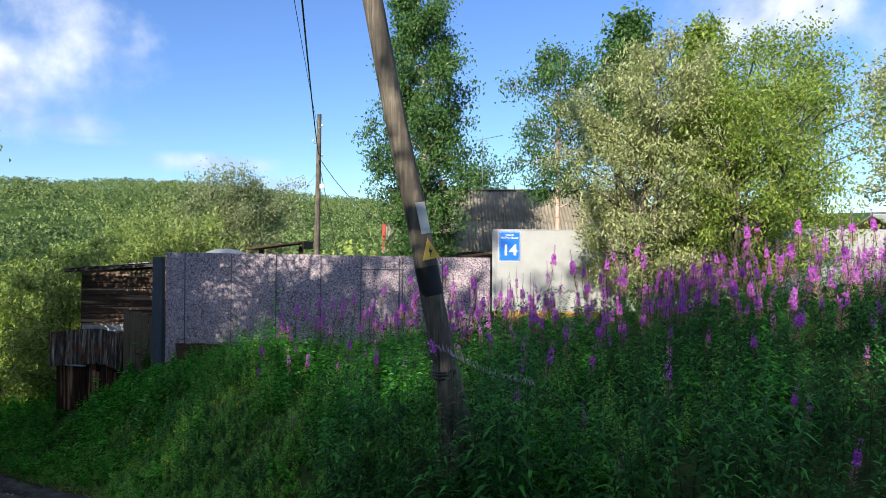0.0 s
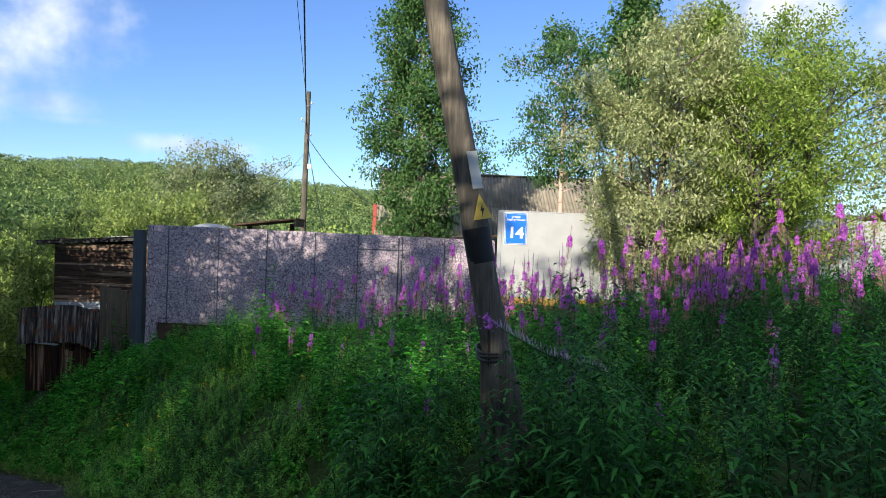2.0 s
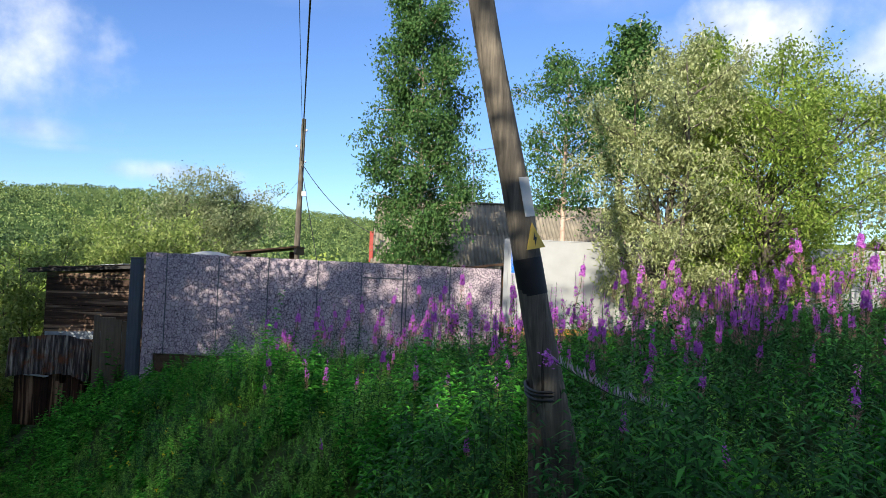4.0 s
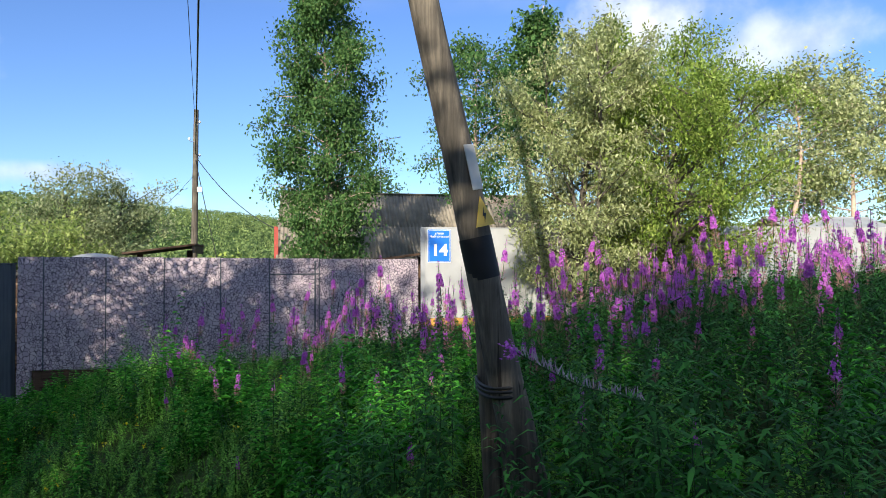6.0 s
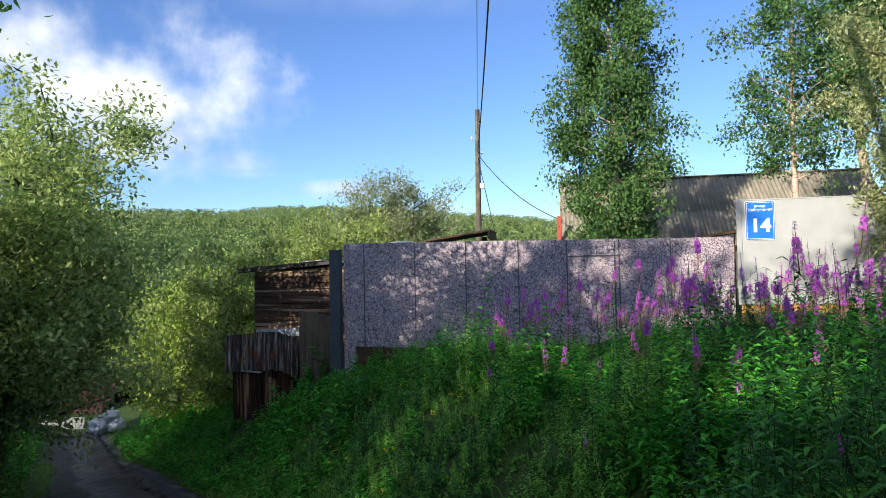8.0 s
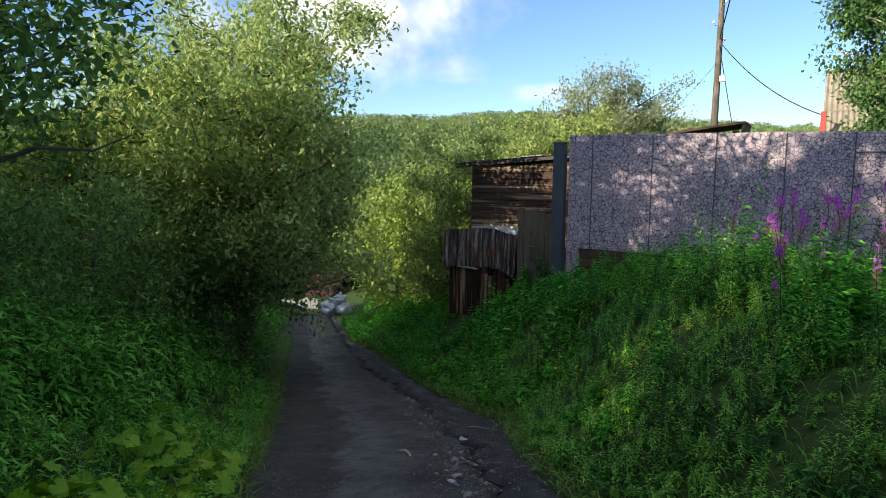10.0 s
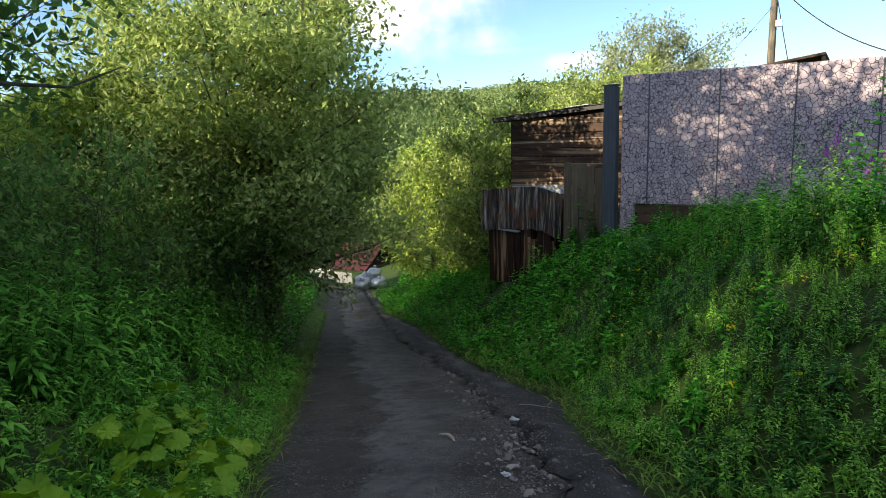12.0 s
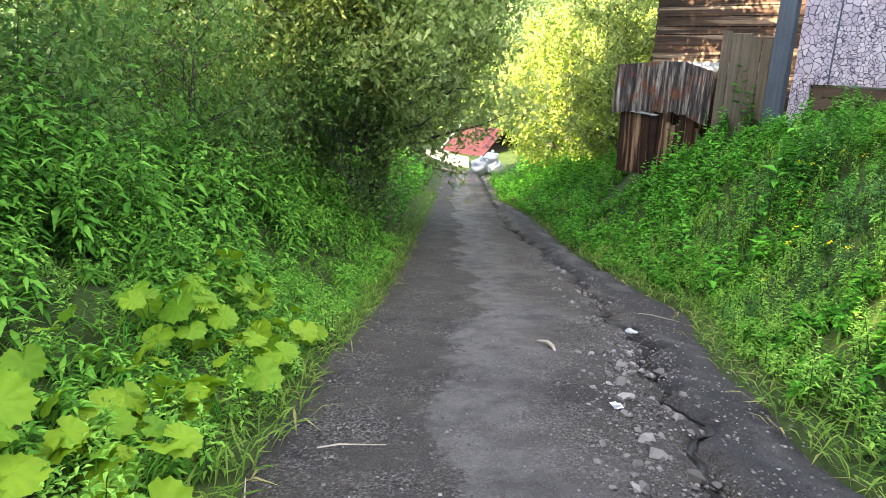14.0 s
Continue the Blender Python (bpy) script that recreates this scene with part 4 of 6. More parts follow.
def build_lane_end():
    rng = random.Random(21)
    red = tagged(new("red_roof_house"), "house with a dark red roof and white gable trim", "house")
    cx, cy = -35.6, 43.0
    red.location = (cx, cy, -10.4)
    part("wall", box((3.6, 4.0, 2.1), (0.3, 0, 1.05), 0.02), M_BOARD, red)
    for sgn in (-1, 1):
        part("roof", box((4.0, 2.9, 0.08), (0.3, sgn * 1.18, 2.8), 0.01, turn=Matrix.Rotation(-sgn * 0.62, 4, "X")), M_REDROOF, red, "dark red metal roof")
    part("gable_trim", box((0.14, 2.9, 0.16), (-1.72, -1.24, 2.86), 0.01, turn=Matrix.Rotation(0.62, 4, "X")), M_WHITE, red, "white barge board")
    fence = tagged(new("plank_fence"), "pale grey plank fence at the foot of the lane", "fence")
    fence.location = (-30.9, 34.5, -8.6)
    for k in range(18):
        part("plank", box((0.19, 0.025, 1.5 + rng.uniform(-0.04, 0.04)), (-1.7 + 0.2 * k, rng.uniform(-0.01, 0.01), 0.75), 0.005), M_PALEPLANK, fence)
    for z in (0.4, 1.2):
        part("rail", box((3.6, 0.05, 0.08), (0, 0.05, z), 0.005), M_PALEPLANK, fence)
    cloth = tagged(new("white_tarpaulin"), "white tarpaulin draped over the plank fence", "tarpaulin")
    cloth.location = (-31.2, 34.4, -7.05)
    part("sheet", blob((0.6, 0.12, 0.10), rng, rough=0.6), M_GREYWALL, cloth, smooth=True)
    for k, (dx, dy, r) in enumerate(((0, 0, 0.52), (0.75, 0.4, 0.42), (1.15, -0.2, 0.38), (0.5, 0.3, 0.40), (-0.5, 0.5, 0.34))):
        x, y = -26.4 + dx, 32.4 + dy
        bag = tagged(new("rubbish_bag"), "full white rubbish bag on the ground", "bag", "rubbish bags at the lane end")
        bag.location = (x, y, float(ground_z(x, y)) + r * 0.7 + (0.55 if k == 3 else 0))
        part("sack", blob((r, r * 0.85, r * 0.8), rng, 0.5), M_BAG, bag, smooth=True)
        part("tied_neck", blob((r * 0.22, r * 0.2, r * 0.3), rng), M_BAG, bag, smooth=True)
        bag.children[1].location = (0.05, 0, r * 0.85)
    board = tagged(new("fallen_board"), "dark board lying across the lane's end", "board")
    board.location = (-28.0, 31.6, float(ground_z(-28.0, 31.6)) + 0.1)
    part("plank", box((2.4, 0.3, 0.08), (0, 0, 0), 0.01), M_BOARD, board)


build_house()
build_red_cabin()
build_lane_end()

# ---- poles and wires ----


def build_poles():
    rng = random.Random(2)
    pole = tagged(new("leaning_pole"), "leaning weathered wooden utility pole with a tarred band", "utility pole")
    base = Vector((0.03, 6.6, -0.75))
    pole.location = base
    def axis(z):
        return np.array([-0.135 - 0.213 * (z - 0.8) - base.x, 6.6 + 0.006 * (z - 0.8) - base.y, z - base.z])
    zs = np.linspace(-0.75, 9.0, 34)
    pts = np.array([axis(z) for z in zs])
    rad = np.interp(zs, [-0.75, 0.2, 0.8, 3.8, 9.0], [0.13, 0.118, 0.106, 0.092, 0.075])
    v, q = tube_arrays(pts, rad, 20)
    v[:, 0] += 0.006 * np.sin(v[:, 2] * 3.1)
    child("shaft", mesh_np("shaft", v, q, M_POLE, True), pole)
    zb = np.linspace(1.10, 1.36, 4)
    child("tar_band", mesh_np("tar_band", *tube_arrays([axis(z) for z in zb], 0.1065, 20), M_TAR, True), pole, "black tar band")
    # stub post behind, bound on with wire
    stub = np.array([(np.interp(z, [-0.8, 0.82], [-0.025, -0.105]) - base.x, 6.92 - base.y, z - base.z) for z in (-0.8, 0.1, 0.6, 0.81)])
    child("stub_post", mesh_np("stub_post", *tube_arrays(stub, [0.08, 0.077, 0.075, 0.073], 14), M_POLE, True), pole, "grey support stub")
    top = np.array([stub[-1] - [0, 0, 0.004], stub[-1] + [0.01, 0, 0.02]])
    child("stub_top", mesh_np("stub_top", *tube_arrays(top, [0.073, 0.001], 14), M_POLE), pole)
    for z in (0.35, 0.385, 0.41):
        ring = []
        for k in range(25):
            a = 2 * math.pi * k / 24
            c = axis(z)
            ring.append((c[0] * 0.5 + stub[2][0] * 0.5 + 0.125 * math.cos(a), c[1] * 0.5 + stub[2][1] * 0.5 + 0.27 * math.sin(a), c[2] + 0.008 * math.sin(3 * a)))
        child("binding_wire", mesh_np("binding_wire", *tube_arrays(ring, 0.012, 6), M_CABLE, True), pole, "dark binding wire")
    # plates, facing a little to the right
    turn = Matrix.Rotation(radians(38), 4, "Z")
    lean = Matrix.Rotation(-0.21, 4, "Y")
    def on_pole(z, out):
        c = axis(z)
        a = radians(38)
        return (c[0] + math.sin(a) * out, c[1] - math.cos(a) * out, c[2])
    part("number_plate", box((0.105, 0.008, 0.29), on_pole(1.80, 0.104), 0.01, turn=lean @ turn), M_PLATE, pole, "pale grey metal plate")
    bm = bmesh.new()
    tri = [(-0.10, 0, -0.085), (0.10, 0, -0.085), (0.0, 0, 0.105)]
    a = [bm.verts.new(p) for p in tri]
    b = [bm.verts.new((p[0], 0.006, p[2])) for p in tri]
    bm.faces.new(a)
    bm.faces.new(b[::-1])
    for k in range(3):
        bm.faces.new((a[k], b[k], b[(k + 1) % 3], a[(k + 1) % 3]))
    bmesh.ops.recalc_face_normals(bm, faces=bm.faces)
    bm.transform(Matrix.Translation(on_pole(1.515, 0.108)) @ lean @ turn)
    warn = part("warning_triangle", bm, M_SIGNYELLOW, pole, "yellow triangular high-voltage sign")
    bm = bmesh.new()
    bolt = [(0.012, 0.05), (-0.022, -0.012), (-0.004, -0.012), (-0.014, -0.062), (0.024, 0.006), (0.004, 0.006)]
    bm.faces.new([bm.verts.new((p[0], -0.003, p[1])) for p in bolt])
    bm.transform(Matrix.Translation(on_pole(1.505, 0.108)) @ lean @ turn)
    part("lightning_mark", bm, M_BLACK, warn, "black lightning mark")
    part("cross_arm", box((1.1, 0.09, 0.09), tuple(axis(8.5)), 0.01, turn=lean), M_POLE, pole)

    far = tagged(new("utility_pole"), "slim wooden utility pole behind the fence", "utility pole")
    fb = Vector((-7.0, 36.0, float(ground_z(-7.0, 36.0))))
    far.location = fb
    zt = 8.9 - fb.z
    child("shaft", mesh_np("shaft", *tube_arrays([(-0.06, 0, -0.3), (0, 0, zt * 0.5), (0.05, 0, zt)], [0.17, 0.15, 0.115], 12), M_POLE, True), far)
    for k, dz in enumerate((0.75, 1.6, 2.4)):
        sx = -1 if k % 2 else 1
        child("hook", mesh_np("hook", *tube_arrays([(0, -0.1, zt - dz), (sx * 0.2, -0.14, zt - dz - 0.02), (sx * 0.24, -0.14, zt - dz + 0.1)], 0.018, 6), M_STEEL), far)
        child("insulator", mesh_np("insulator", *tube_arrays([(sx * 0.24, -0.14, zt - dz + 0.08), (sx * 0.24, -0.14, zt - dz + 0.14), (sx * 0.24, -0.14, zt - dz + 0.2)], [0.045, 0.06, 0.02], 8), M_SIGNWHITE), far)
    part("meter_box", box((0.24, 0.14, 0.26), (0.24, -0.1, 4.95 - fb.z), 0.012), M_PLATE, far, "small pale box")
    ties = Vector((-7.0, 35.85, 0))

    def wire(name, a, b, sag, r, label):
        t = np.linspace(0, 1, 28)[:, None]
        p = np.array(a) * (1 - t) + np.array(b) * t
        p[:, 2] -= (4 * sag * t * (1 - t))[:, 0]
        ob = new(name, mesh_np(name, *tube_arrays(p, r, 6), M_CABLE, True))
        tagged(ob, label, "cable")

    top = axis(8.5) + np.array(base)
    wire("power_cable", (-6.95, 35.85, 6.7), top + np.array([-0.1, 0, -0.1]), 0.55, 0.024, "thick black overhead cable between the poles")
    wire("power_cable", (-6.95, 35.85, 7.9), top + np.array([-0.55, 0, 0.1]), 0.35, 0.010, "thin overhead wire between the poles")
    wire("service_cable", (-6.9, 35.85, 6.5), (-2.6, 29.5, 2.6), 0.45, 0.018, "black cable sagging to the house gable")
    wire("stay_wire", (-6.95, 35.85, 6.4), (-5.4, 36.6, float(ground_z(-5.4, 36.6))), 0.12, 0.02, "dark stay wire from the pole to the ground")
    wire("service_wire", (-7.05, 35.85, 5.6), (-14.0, 44.0, 1.5), 0.4, 0.008, "thin wire going down the valley")


build_poles()

# ---- trees ----


def build_tree(name, label, x, y, h, r, leaves, leaf_len, leaf_wid, mat, bark, seed, low=0.2, shape="round", trunks=1, hang=0.0,
               spread=0.26, limbs=26, fluff=0.0, trunk_r=None, category="tree", z=None, lean=0.0, group="", gaps=0.22):
    """A tree: tapered trunks, limbs with side twigs, and a crown of single leaves in uneven clumps."""
    rng = np.random.default_rng(seed)
    base = float(ground_z(x, y)) - 0.1 if z is None else z
    tree = tagged(new(name), label, category, group)
    tree.location = (x, y, base)
    wood_pieces, limb_pieces, centres = [], [], []
    trunk_r = trunk_r or 0.018 * h
    for k in range(trunks):
        a = 2 * math.pi * (k / trunks) + rng.uniform(0, 1)
        out = (0.0 if trunks == 1 else r * rng.uniform(0.25, 0.6))
        hh = h * (1.0 if k == 0 else rng.uniform(0.7, 0.97))
        t = np.linspace(0, 1, 12)
        bend = rng.normal(size=2) * 0.03 * h
        px = math.cos(a) * out * t ** 1.2 + bend[0] * np.sin(t * 3.0) + lean * t * h
        py = math.sin(a) * out * t ** 1.2 + bend[1] * np.sin(t * 2.4)
        path = np.stack([px, py, t * hh], axis=-1)
        wood_pieces.append(tube_arrays(path, trunk_r * (1 - 0.88 * t) / math.sqrt(trunks), 9))
        nl = max(6, limbs // trunks)
        for i in range(nl):
            u = low + (0.97 - low) * ((i + rng.uniform(0, 0.8)) / nl)
            start = np.array([np.interp(u, t, path[:, c]) for c in range(3)])
            az = i * 2.4 + rng.uniform(-0.5, 0.5) + k
            if shape == "column":
                reach = r * (0.30 + 0.85 * math.sin(math.pi * min(1, (u - low) / (1 - low) * 0.78 + 0.16))) * rng.uniform(0.55, 1.2)
                rise = 0.75 * rng.uniform(0.5, 1.4)
            elif shape == "round":
                q = (u - low) / (1 - low)
                reach = r * (0.35 + 0.75 * math.sqrt(max(0.02, 1 - (1.5 * q - 0.55) ** 2))) * rng.uniform(0.7, 1.1)
                rise = 0.3 + 0.4 * q
            else:
                reach = r * (1.05 - 0.85 * (u - low) / (1 - low)) * rng.uniform(0.6, 1.1)
                rise = 0.25
            if trunks > 1:
                reach *= 0.72
            w = np.linspace(0, 1, 6)
            d = np.array([math.cos(az), math.sin(az)])
            lz = start[2] + reach * (rise * w - (hang * 0.5) * w ** 2)
            lp = np.stack([start[0] + d[0] * reach * w, start[1] + d[1] * reach * w, lz], axis=-1)
            lp += rng.normal(size=lp.shape) * 0.03 * reach * w[:, None]
            limb_pieces.append(tube_arrays(lp, 0.24 * trunk_r * (1 - 0.92 * w) * (1.1 - 0.6 * u) + 0.003, 5))
            for m in range(5):
                f = rng.uniform(0.30, 1.0)
                at = np.array([np.interp(f, w, lp[:, c]) for c in range(3)])
                tl = reach * rng.uniform(0.18, 0.42)
                td = unit(rng.normal(size=3) + np.array([d[0], d[1], 0.3 - hang]))
                end = at + td * tl
                limb_pieces.append(tube_arrays([at, (at + end) / 2 + rng.normal(size=3) * 0.02, end], [0.006, 0.004, 0.002], 4))
                for g in (0.35, 0.7, 1.0):
                    centres.append(at + (end - at) * g)
            centres.append(lp[-1])
    centres = np.array(centres)
    centres[:, 2] += rng.normal(size=len(centres)) * fluff
    keep = rng.random(len(centres)) > gaps
    centres = centres[keep]
    per = max(2, int(leaves / len(centres)))
    v, q = scatter_leaves(rng, centres, per, (spread, spread, spread * 0.85), leaf_len, leaf_wid, hang=hang * 1.5)
    v[:, 2] = np.maximum(v[:, 2], 0.05)
    child("trunk", mesh_np("trunk", *joined(wood_pieces), bark, True), tree)
    child("branchwork", mesh_np("branchwork", *joined(limb_pieces), bark, True), tree)
    child("crown", mesh_np("crown", v, q, mat), tree)
    return tree


def build_trees():
    # behind the fence
    build_tree("birch_tree", "tall narrow birch with dense green crown", -1.1, 24.0, 11.4, 1.65, 50000, 0.11, 0.078, M_BIRCH, M_BIRCHBARK, 1,
               low=0.16, shape="column", hang=0.7, spread=0.20, limbs=84, trunk_r=0.13, fluff=0.16, gaps=0.36)
    build_tree("birch_tree", "slender birch with pinkish trunk and thin crown", 3.75, 22.0, 8.3, 1.35, 13000, 0.10, 0.07, M_BIRCH, M_BIRCHBARK, 2,
               low=0.38, shape="column", hang=0.6, spread=0.19, limbs=34, trunk_r=0.12, fluff=0.15)
    build_tree("birch_tree", "birch rising behind the willows", 7.2, 25.0, 10.6, 1.6, 11250, 0.169, 0.115, M_BIRCH, M_BIRCHBARK, 3, low=0.45, shape="cone", hang=0.4, spread=0.3, limbs=30)
    build_tree("birch_tree", "birch rising behind the willows", 9.9, 25.5, 10.2, 1.6, 11250, 0.169, 0.115, M_WILLOW_GREEN, M_BIRCHBARK, 4, low=0.45, shape="cone", hang=0.4, spread=0.3, limbs=30)
    build_tree("birch_tree", "spreading birch behind the pale wall", 12.2, 24.5, 8.2, 2.4, 24000, 0.12, 0.08, M_WILLOW_GREEN, M_BIRCHBARK, 5, low=0.22, hang=0.3, spread=0.34, limbs=34)
    build_tree("birch_tree", "spreading birch behind the pale wall", 20.3, 29.0, 7.9, 2.4, 13750, 0.182, 0.121, M_WILLOW, M_BIRCHBARK, 6, low=0.25, hang=0.3, spread=0.34, limbs=30)
    build_tree("birch_tree", "spreading birch behind the red cabin", 26.0, 31.0, 8.6, 3.2, 13750, 0.195, 0.135, M_WILLOW, M_BIRCHBARK, 66, low=0.22, hang=0.3, spread=0.36, limbs=30)
    build_tree("birch_tree", "small birch beyond the house roof", 1.9, 40.0, 7.0, 1.6, 6250, 0.182, 0.121, M_BIRCH, M_BIRCHBARK, 7, low=0.4, hang=0.3, spread=0.3, limbs=20)
    # silver willow and green willow in front of the pale wall
    build_tree("willow_tree", "silvery willow bush with many stems", 4.7, 16.4, 6.7, 1.85, 52000, 0.105, 0.04, M_WILLOW, M_BARK, 8, low=0.10, trunks=5, spread=0.15, limbs=84, trunk_r=0.16)
    build_tree("willow_tree", "broad yellow-green willow with many stems", 7.1, 16.3, 5.9, 2.5, 48000, 0.11, 0.042, M_WILLOW_GREEN, M_BARK, 9, low=0.10, trunks=6, spread=0.17, limbs=100, trunk_r=0.18)
    # along the left of the lane
    build_tree("willow_tree", "big grey-green goat willow hanging over the lane", -14.7, 15.3, 8.5, 3.9, 72000, 0.145, 0.078, M_GOAT, M_BARK, 10, low=0.20, trunks=5, spread=0.27, limbs=96, trunk_r=0.24, gaps=0.2)
    build_tree("willow_tree", "big shaded goat willow hanging over the lane", -18.6, 13.2, 5.2, 3.2, 30000, 0.156, 0.074, M_WILLOW_GREEN, M_BARK, 11, low=0.12, trunks=5, spread=0.24, limbs=80, trunk_r=0.24)
    build_tree("alder_tree", "dark tree with boughs over the weeds", -10.2, 6.6, 8.2, 3.5, 19000, 0.12, 0.075, M_DARKLEAF, M_BARK, 12, low=0.34, trunks=3, spread=0.22, limbs=66, trunk_r=0.2, gaps=0.5)
    build_tree("alder_tree", "dark tree with boughs over the weeds", -17.0, 6.2, 4.4, 2.8, 15000, 0.12, 0.07, M_DARKLEAF, M_BARK, 13, low=0.2, trunks=3, spread=0.34, limbs=56, trunk_r=0.2)
    build_tree("willow_tree", "goat willow beside the lower lane", -24.5, 19.0, 5.6, 2.8, 24000, 0.169, 0.081, M_WILLOW, M_BARK, 14, low=0.12, trunks=4, spread=0.34, limbs=60, trunk_r=0.2)
    build_tree("willow_tree", "goat willow beside the lower lane", -31.0, 23.5, 5.8, 3.0, 20000, 0.182, 0.095, M_WILLOW_GREEN, M_BARK, 15, low=0.12, trunks=4, spread=0.38, limbs=56, trunk_r=0.2)
    # thicket beyond the shed
    rng = np.random.default_rng(40)
    spots = [(-13.3, 23.4, 5.6, 2.2), (-16.6, 26.2, 6.2, 2.4), (-19.9, 29.8, 6.6, 2.6), (-13.2, 29.0, 5.6, 2.5), (-17.0, 34.5, 6.4, 2.8),
             (-22.5, 36.5, 6.4, 3.0), (-10.5, 27.5, 4.6, 2.2), (-26.0, 41.0, 7.0, 3.2), (-19.0, 41.5, 7.5, 3.2), (-33.0, 45.0, 8, 3.6)]
    for k, (x, y, h, r) in enumerate(spots):
        build_tree("willow_bush", "bright yellow-green willow bush in the thicket", x, y, h, r, 11000, 0.19, 0.088, M_WILLOW_GREEN if k % 3 == 1 else M_THICKET, M_BARK, 50 + k,
                   low=0.06, trunks=4, spread=0.21, limbs=48, gaps=0.3, category="bush", group="thicket below the shed")
    build_tree("willow_tree", "rounded grey-green willow with open boughs", -13.0, 40.0, 7.9, 3.5, 34000, 0.19, 0.09, M_SILVER, M_BARK, 70, low=0.14, trunks=5, spread=0.30, limbs=80, trunk_r=0.2, gaps=0.15)
    # shaded bushes under the left-hand trees
    for k, (x, y, h, r) in enumerate(((-11.6, 8.0, 2.6, 1.5), (-13.2, 10.4, 3.0, 1.7), (-14.8, 12.6, 3.0, 1.6), (-17.6, 15.4, 3.2, 1.7), (-20.6, 18.0, 3.2, 1.8), (-12.6, 5.6, 3.0, 1.8), (-14.0, 14.0, 3.6, 1.6))):
        build_tree("willow_bush", "dark green bush under the lane trees", x, y, h, r, 9000, 0.10, 0.05, M_DARKLEAF, M_BARK, 120 + k, low=0.05, trunks=4, spread=0.22, limbs=40,
                   category="bush", group="bushes along the lane")
    # behind the walker: these shade the lane, the bank and the fence
    for k, (x, y, h, r) in enumerate(((-17.4, -9.5, 10.2, 2.4), (-14.2, -8.6, 10.9, 2.9), (-10.4, -9.4, 10.7, 2.8), (-6.0, -8.4, 9.2, 2.4), (-1.2, -9.0, 8.3, 2.8), (3.8, -9.0, 7.8, 3.0), (-22.6, -9.6, 10.2, 3.0), (-28.0, -8.6, 8.4, 3.0), (-19.8, -8.2, 10.3, 2.3))):
        build_tree("alder_tree", "leafy roadside tree above the lane", x, y, h, r, (13000, 4800, 4600, 3800, 8000, 8000, 8000, 8000, 9000)[k], 0.26 if k < 4 else 0.34, 0.19 if k < 4 else 0.26, M_DARKLEAF, M_BARK, 90 + k, low=0.1, trunks=2, spread=0.24, limbs=44, group="roadside trees",
                   z=-0.5, gaps=(0.36, 0.68, 0.7, 0.8, 0.1, 0.1, 0.1, 0.1, 0.3)[k])

    # unseen bushes, added to keep low sun off the near bank and the pole's foot
    for k, (x, y, h, r) in enumerate(((-5.0, -7.2, 6.4, 2.7), (-10.6, -7.6, 5.9, 2.8), (0.4, -7.0, 6.2, 2.6))):
        build_tree("willow_bush", "unseen dense bush added behind the walker to block low sun", x, y, h, r, 7000, 0.34, 0.24, M_DARKLEAF, M_BARK, 140 + k, low=0.05, trunks=4, spread=0.32, limbs=48,
                   category="bush", group="roadside bushes", z=-0.5, gaps=0.05)


build_trees()


def build_forest():
    """Woods on the valley floor and the far hill: tall clumps of leaves, each of its own height."""
    rng = np.random.default_rng(77)
    for name, n, r0, r1, per, wide, label in (("valley_woods", 700, 48, 200, 210, 0.38, "bright mixed woods on the valley floor"),
                                              ("hill_forest", 5600, 180, 980, 32, 0.54, "green birch forest covering the far hill")):
        az = np.radians(rng.uniform(-66, 30, n))
        d = np.sqrt(rng.uniform(r0 ** 2, r1 ** 2, n))
        x, y = -0.5 + d * np.sin(az), 1 + d * np.cos(az)
        z = ground_z(x, y)
        h = rng.uniform(4.0, 9.0, n) * np.interp(d, [50, 120, 300, 1000], [0.75, 1.0, 1.4, 1.6])
        w = h * wide * rng.uniform(0.7, 1.3, n)
        out = unit(rng.normal(size=(n, per, 3)) + np.array([0, 0, 0.35]))
        lump = rng.uniform(0.72, 1.08, (n, per, 1))
        span = np.stack([w, w, h * 0.5], axis=-1)[:, None]
        pos = (np.stack([x, y, z + h * 0.52], axis=-1)[:, None] + out * span * lump).reshape(-1, 3)
        m = len(pos)
        nor = unit(out.reshape(-1, 3) + rng.normal(size=(m, 3)) * 0.35)
        dirs = unit(np.cross(nor, rng.normal(size=(m, 3))))
        side = np.cross(nor, dirs)
        size = np.repeat(h, per) * rng.uniform(0.10, 0.24, m) * (np.repeat(np.interp(d, [48, 90, 200], [0.36, 0.52, 0.85]), per) if r1 < 300 else 0.95)
        v, q = leaf_arrays(pos, dirs, side, size, size * 0.8)
        ob = new(name, mesh_np(name, v, q, M_VALLEY if r1 < 300 else M_HAZY_FOREST))
        tagged(ob, label, "woods", kind="stuff")


build_forest()

# ---- weeds ----


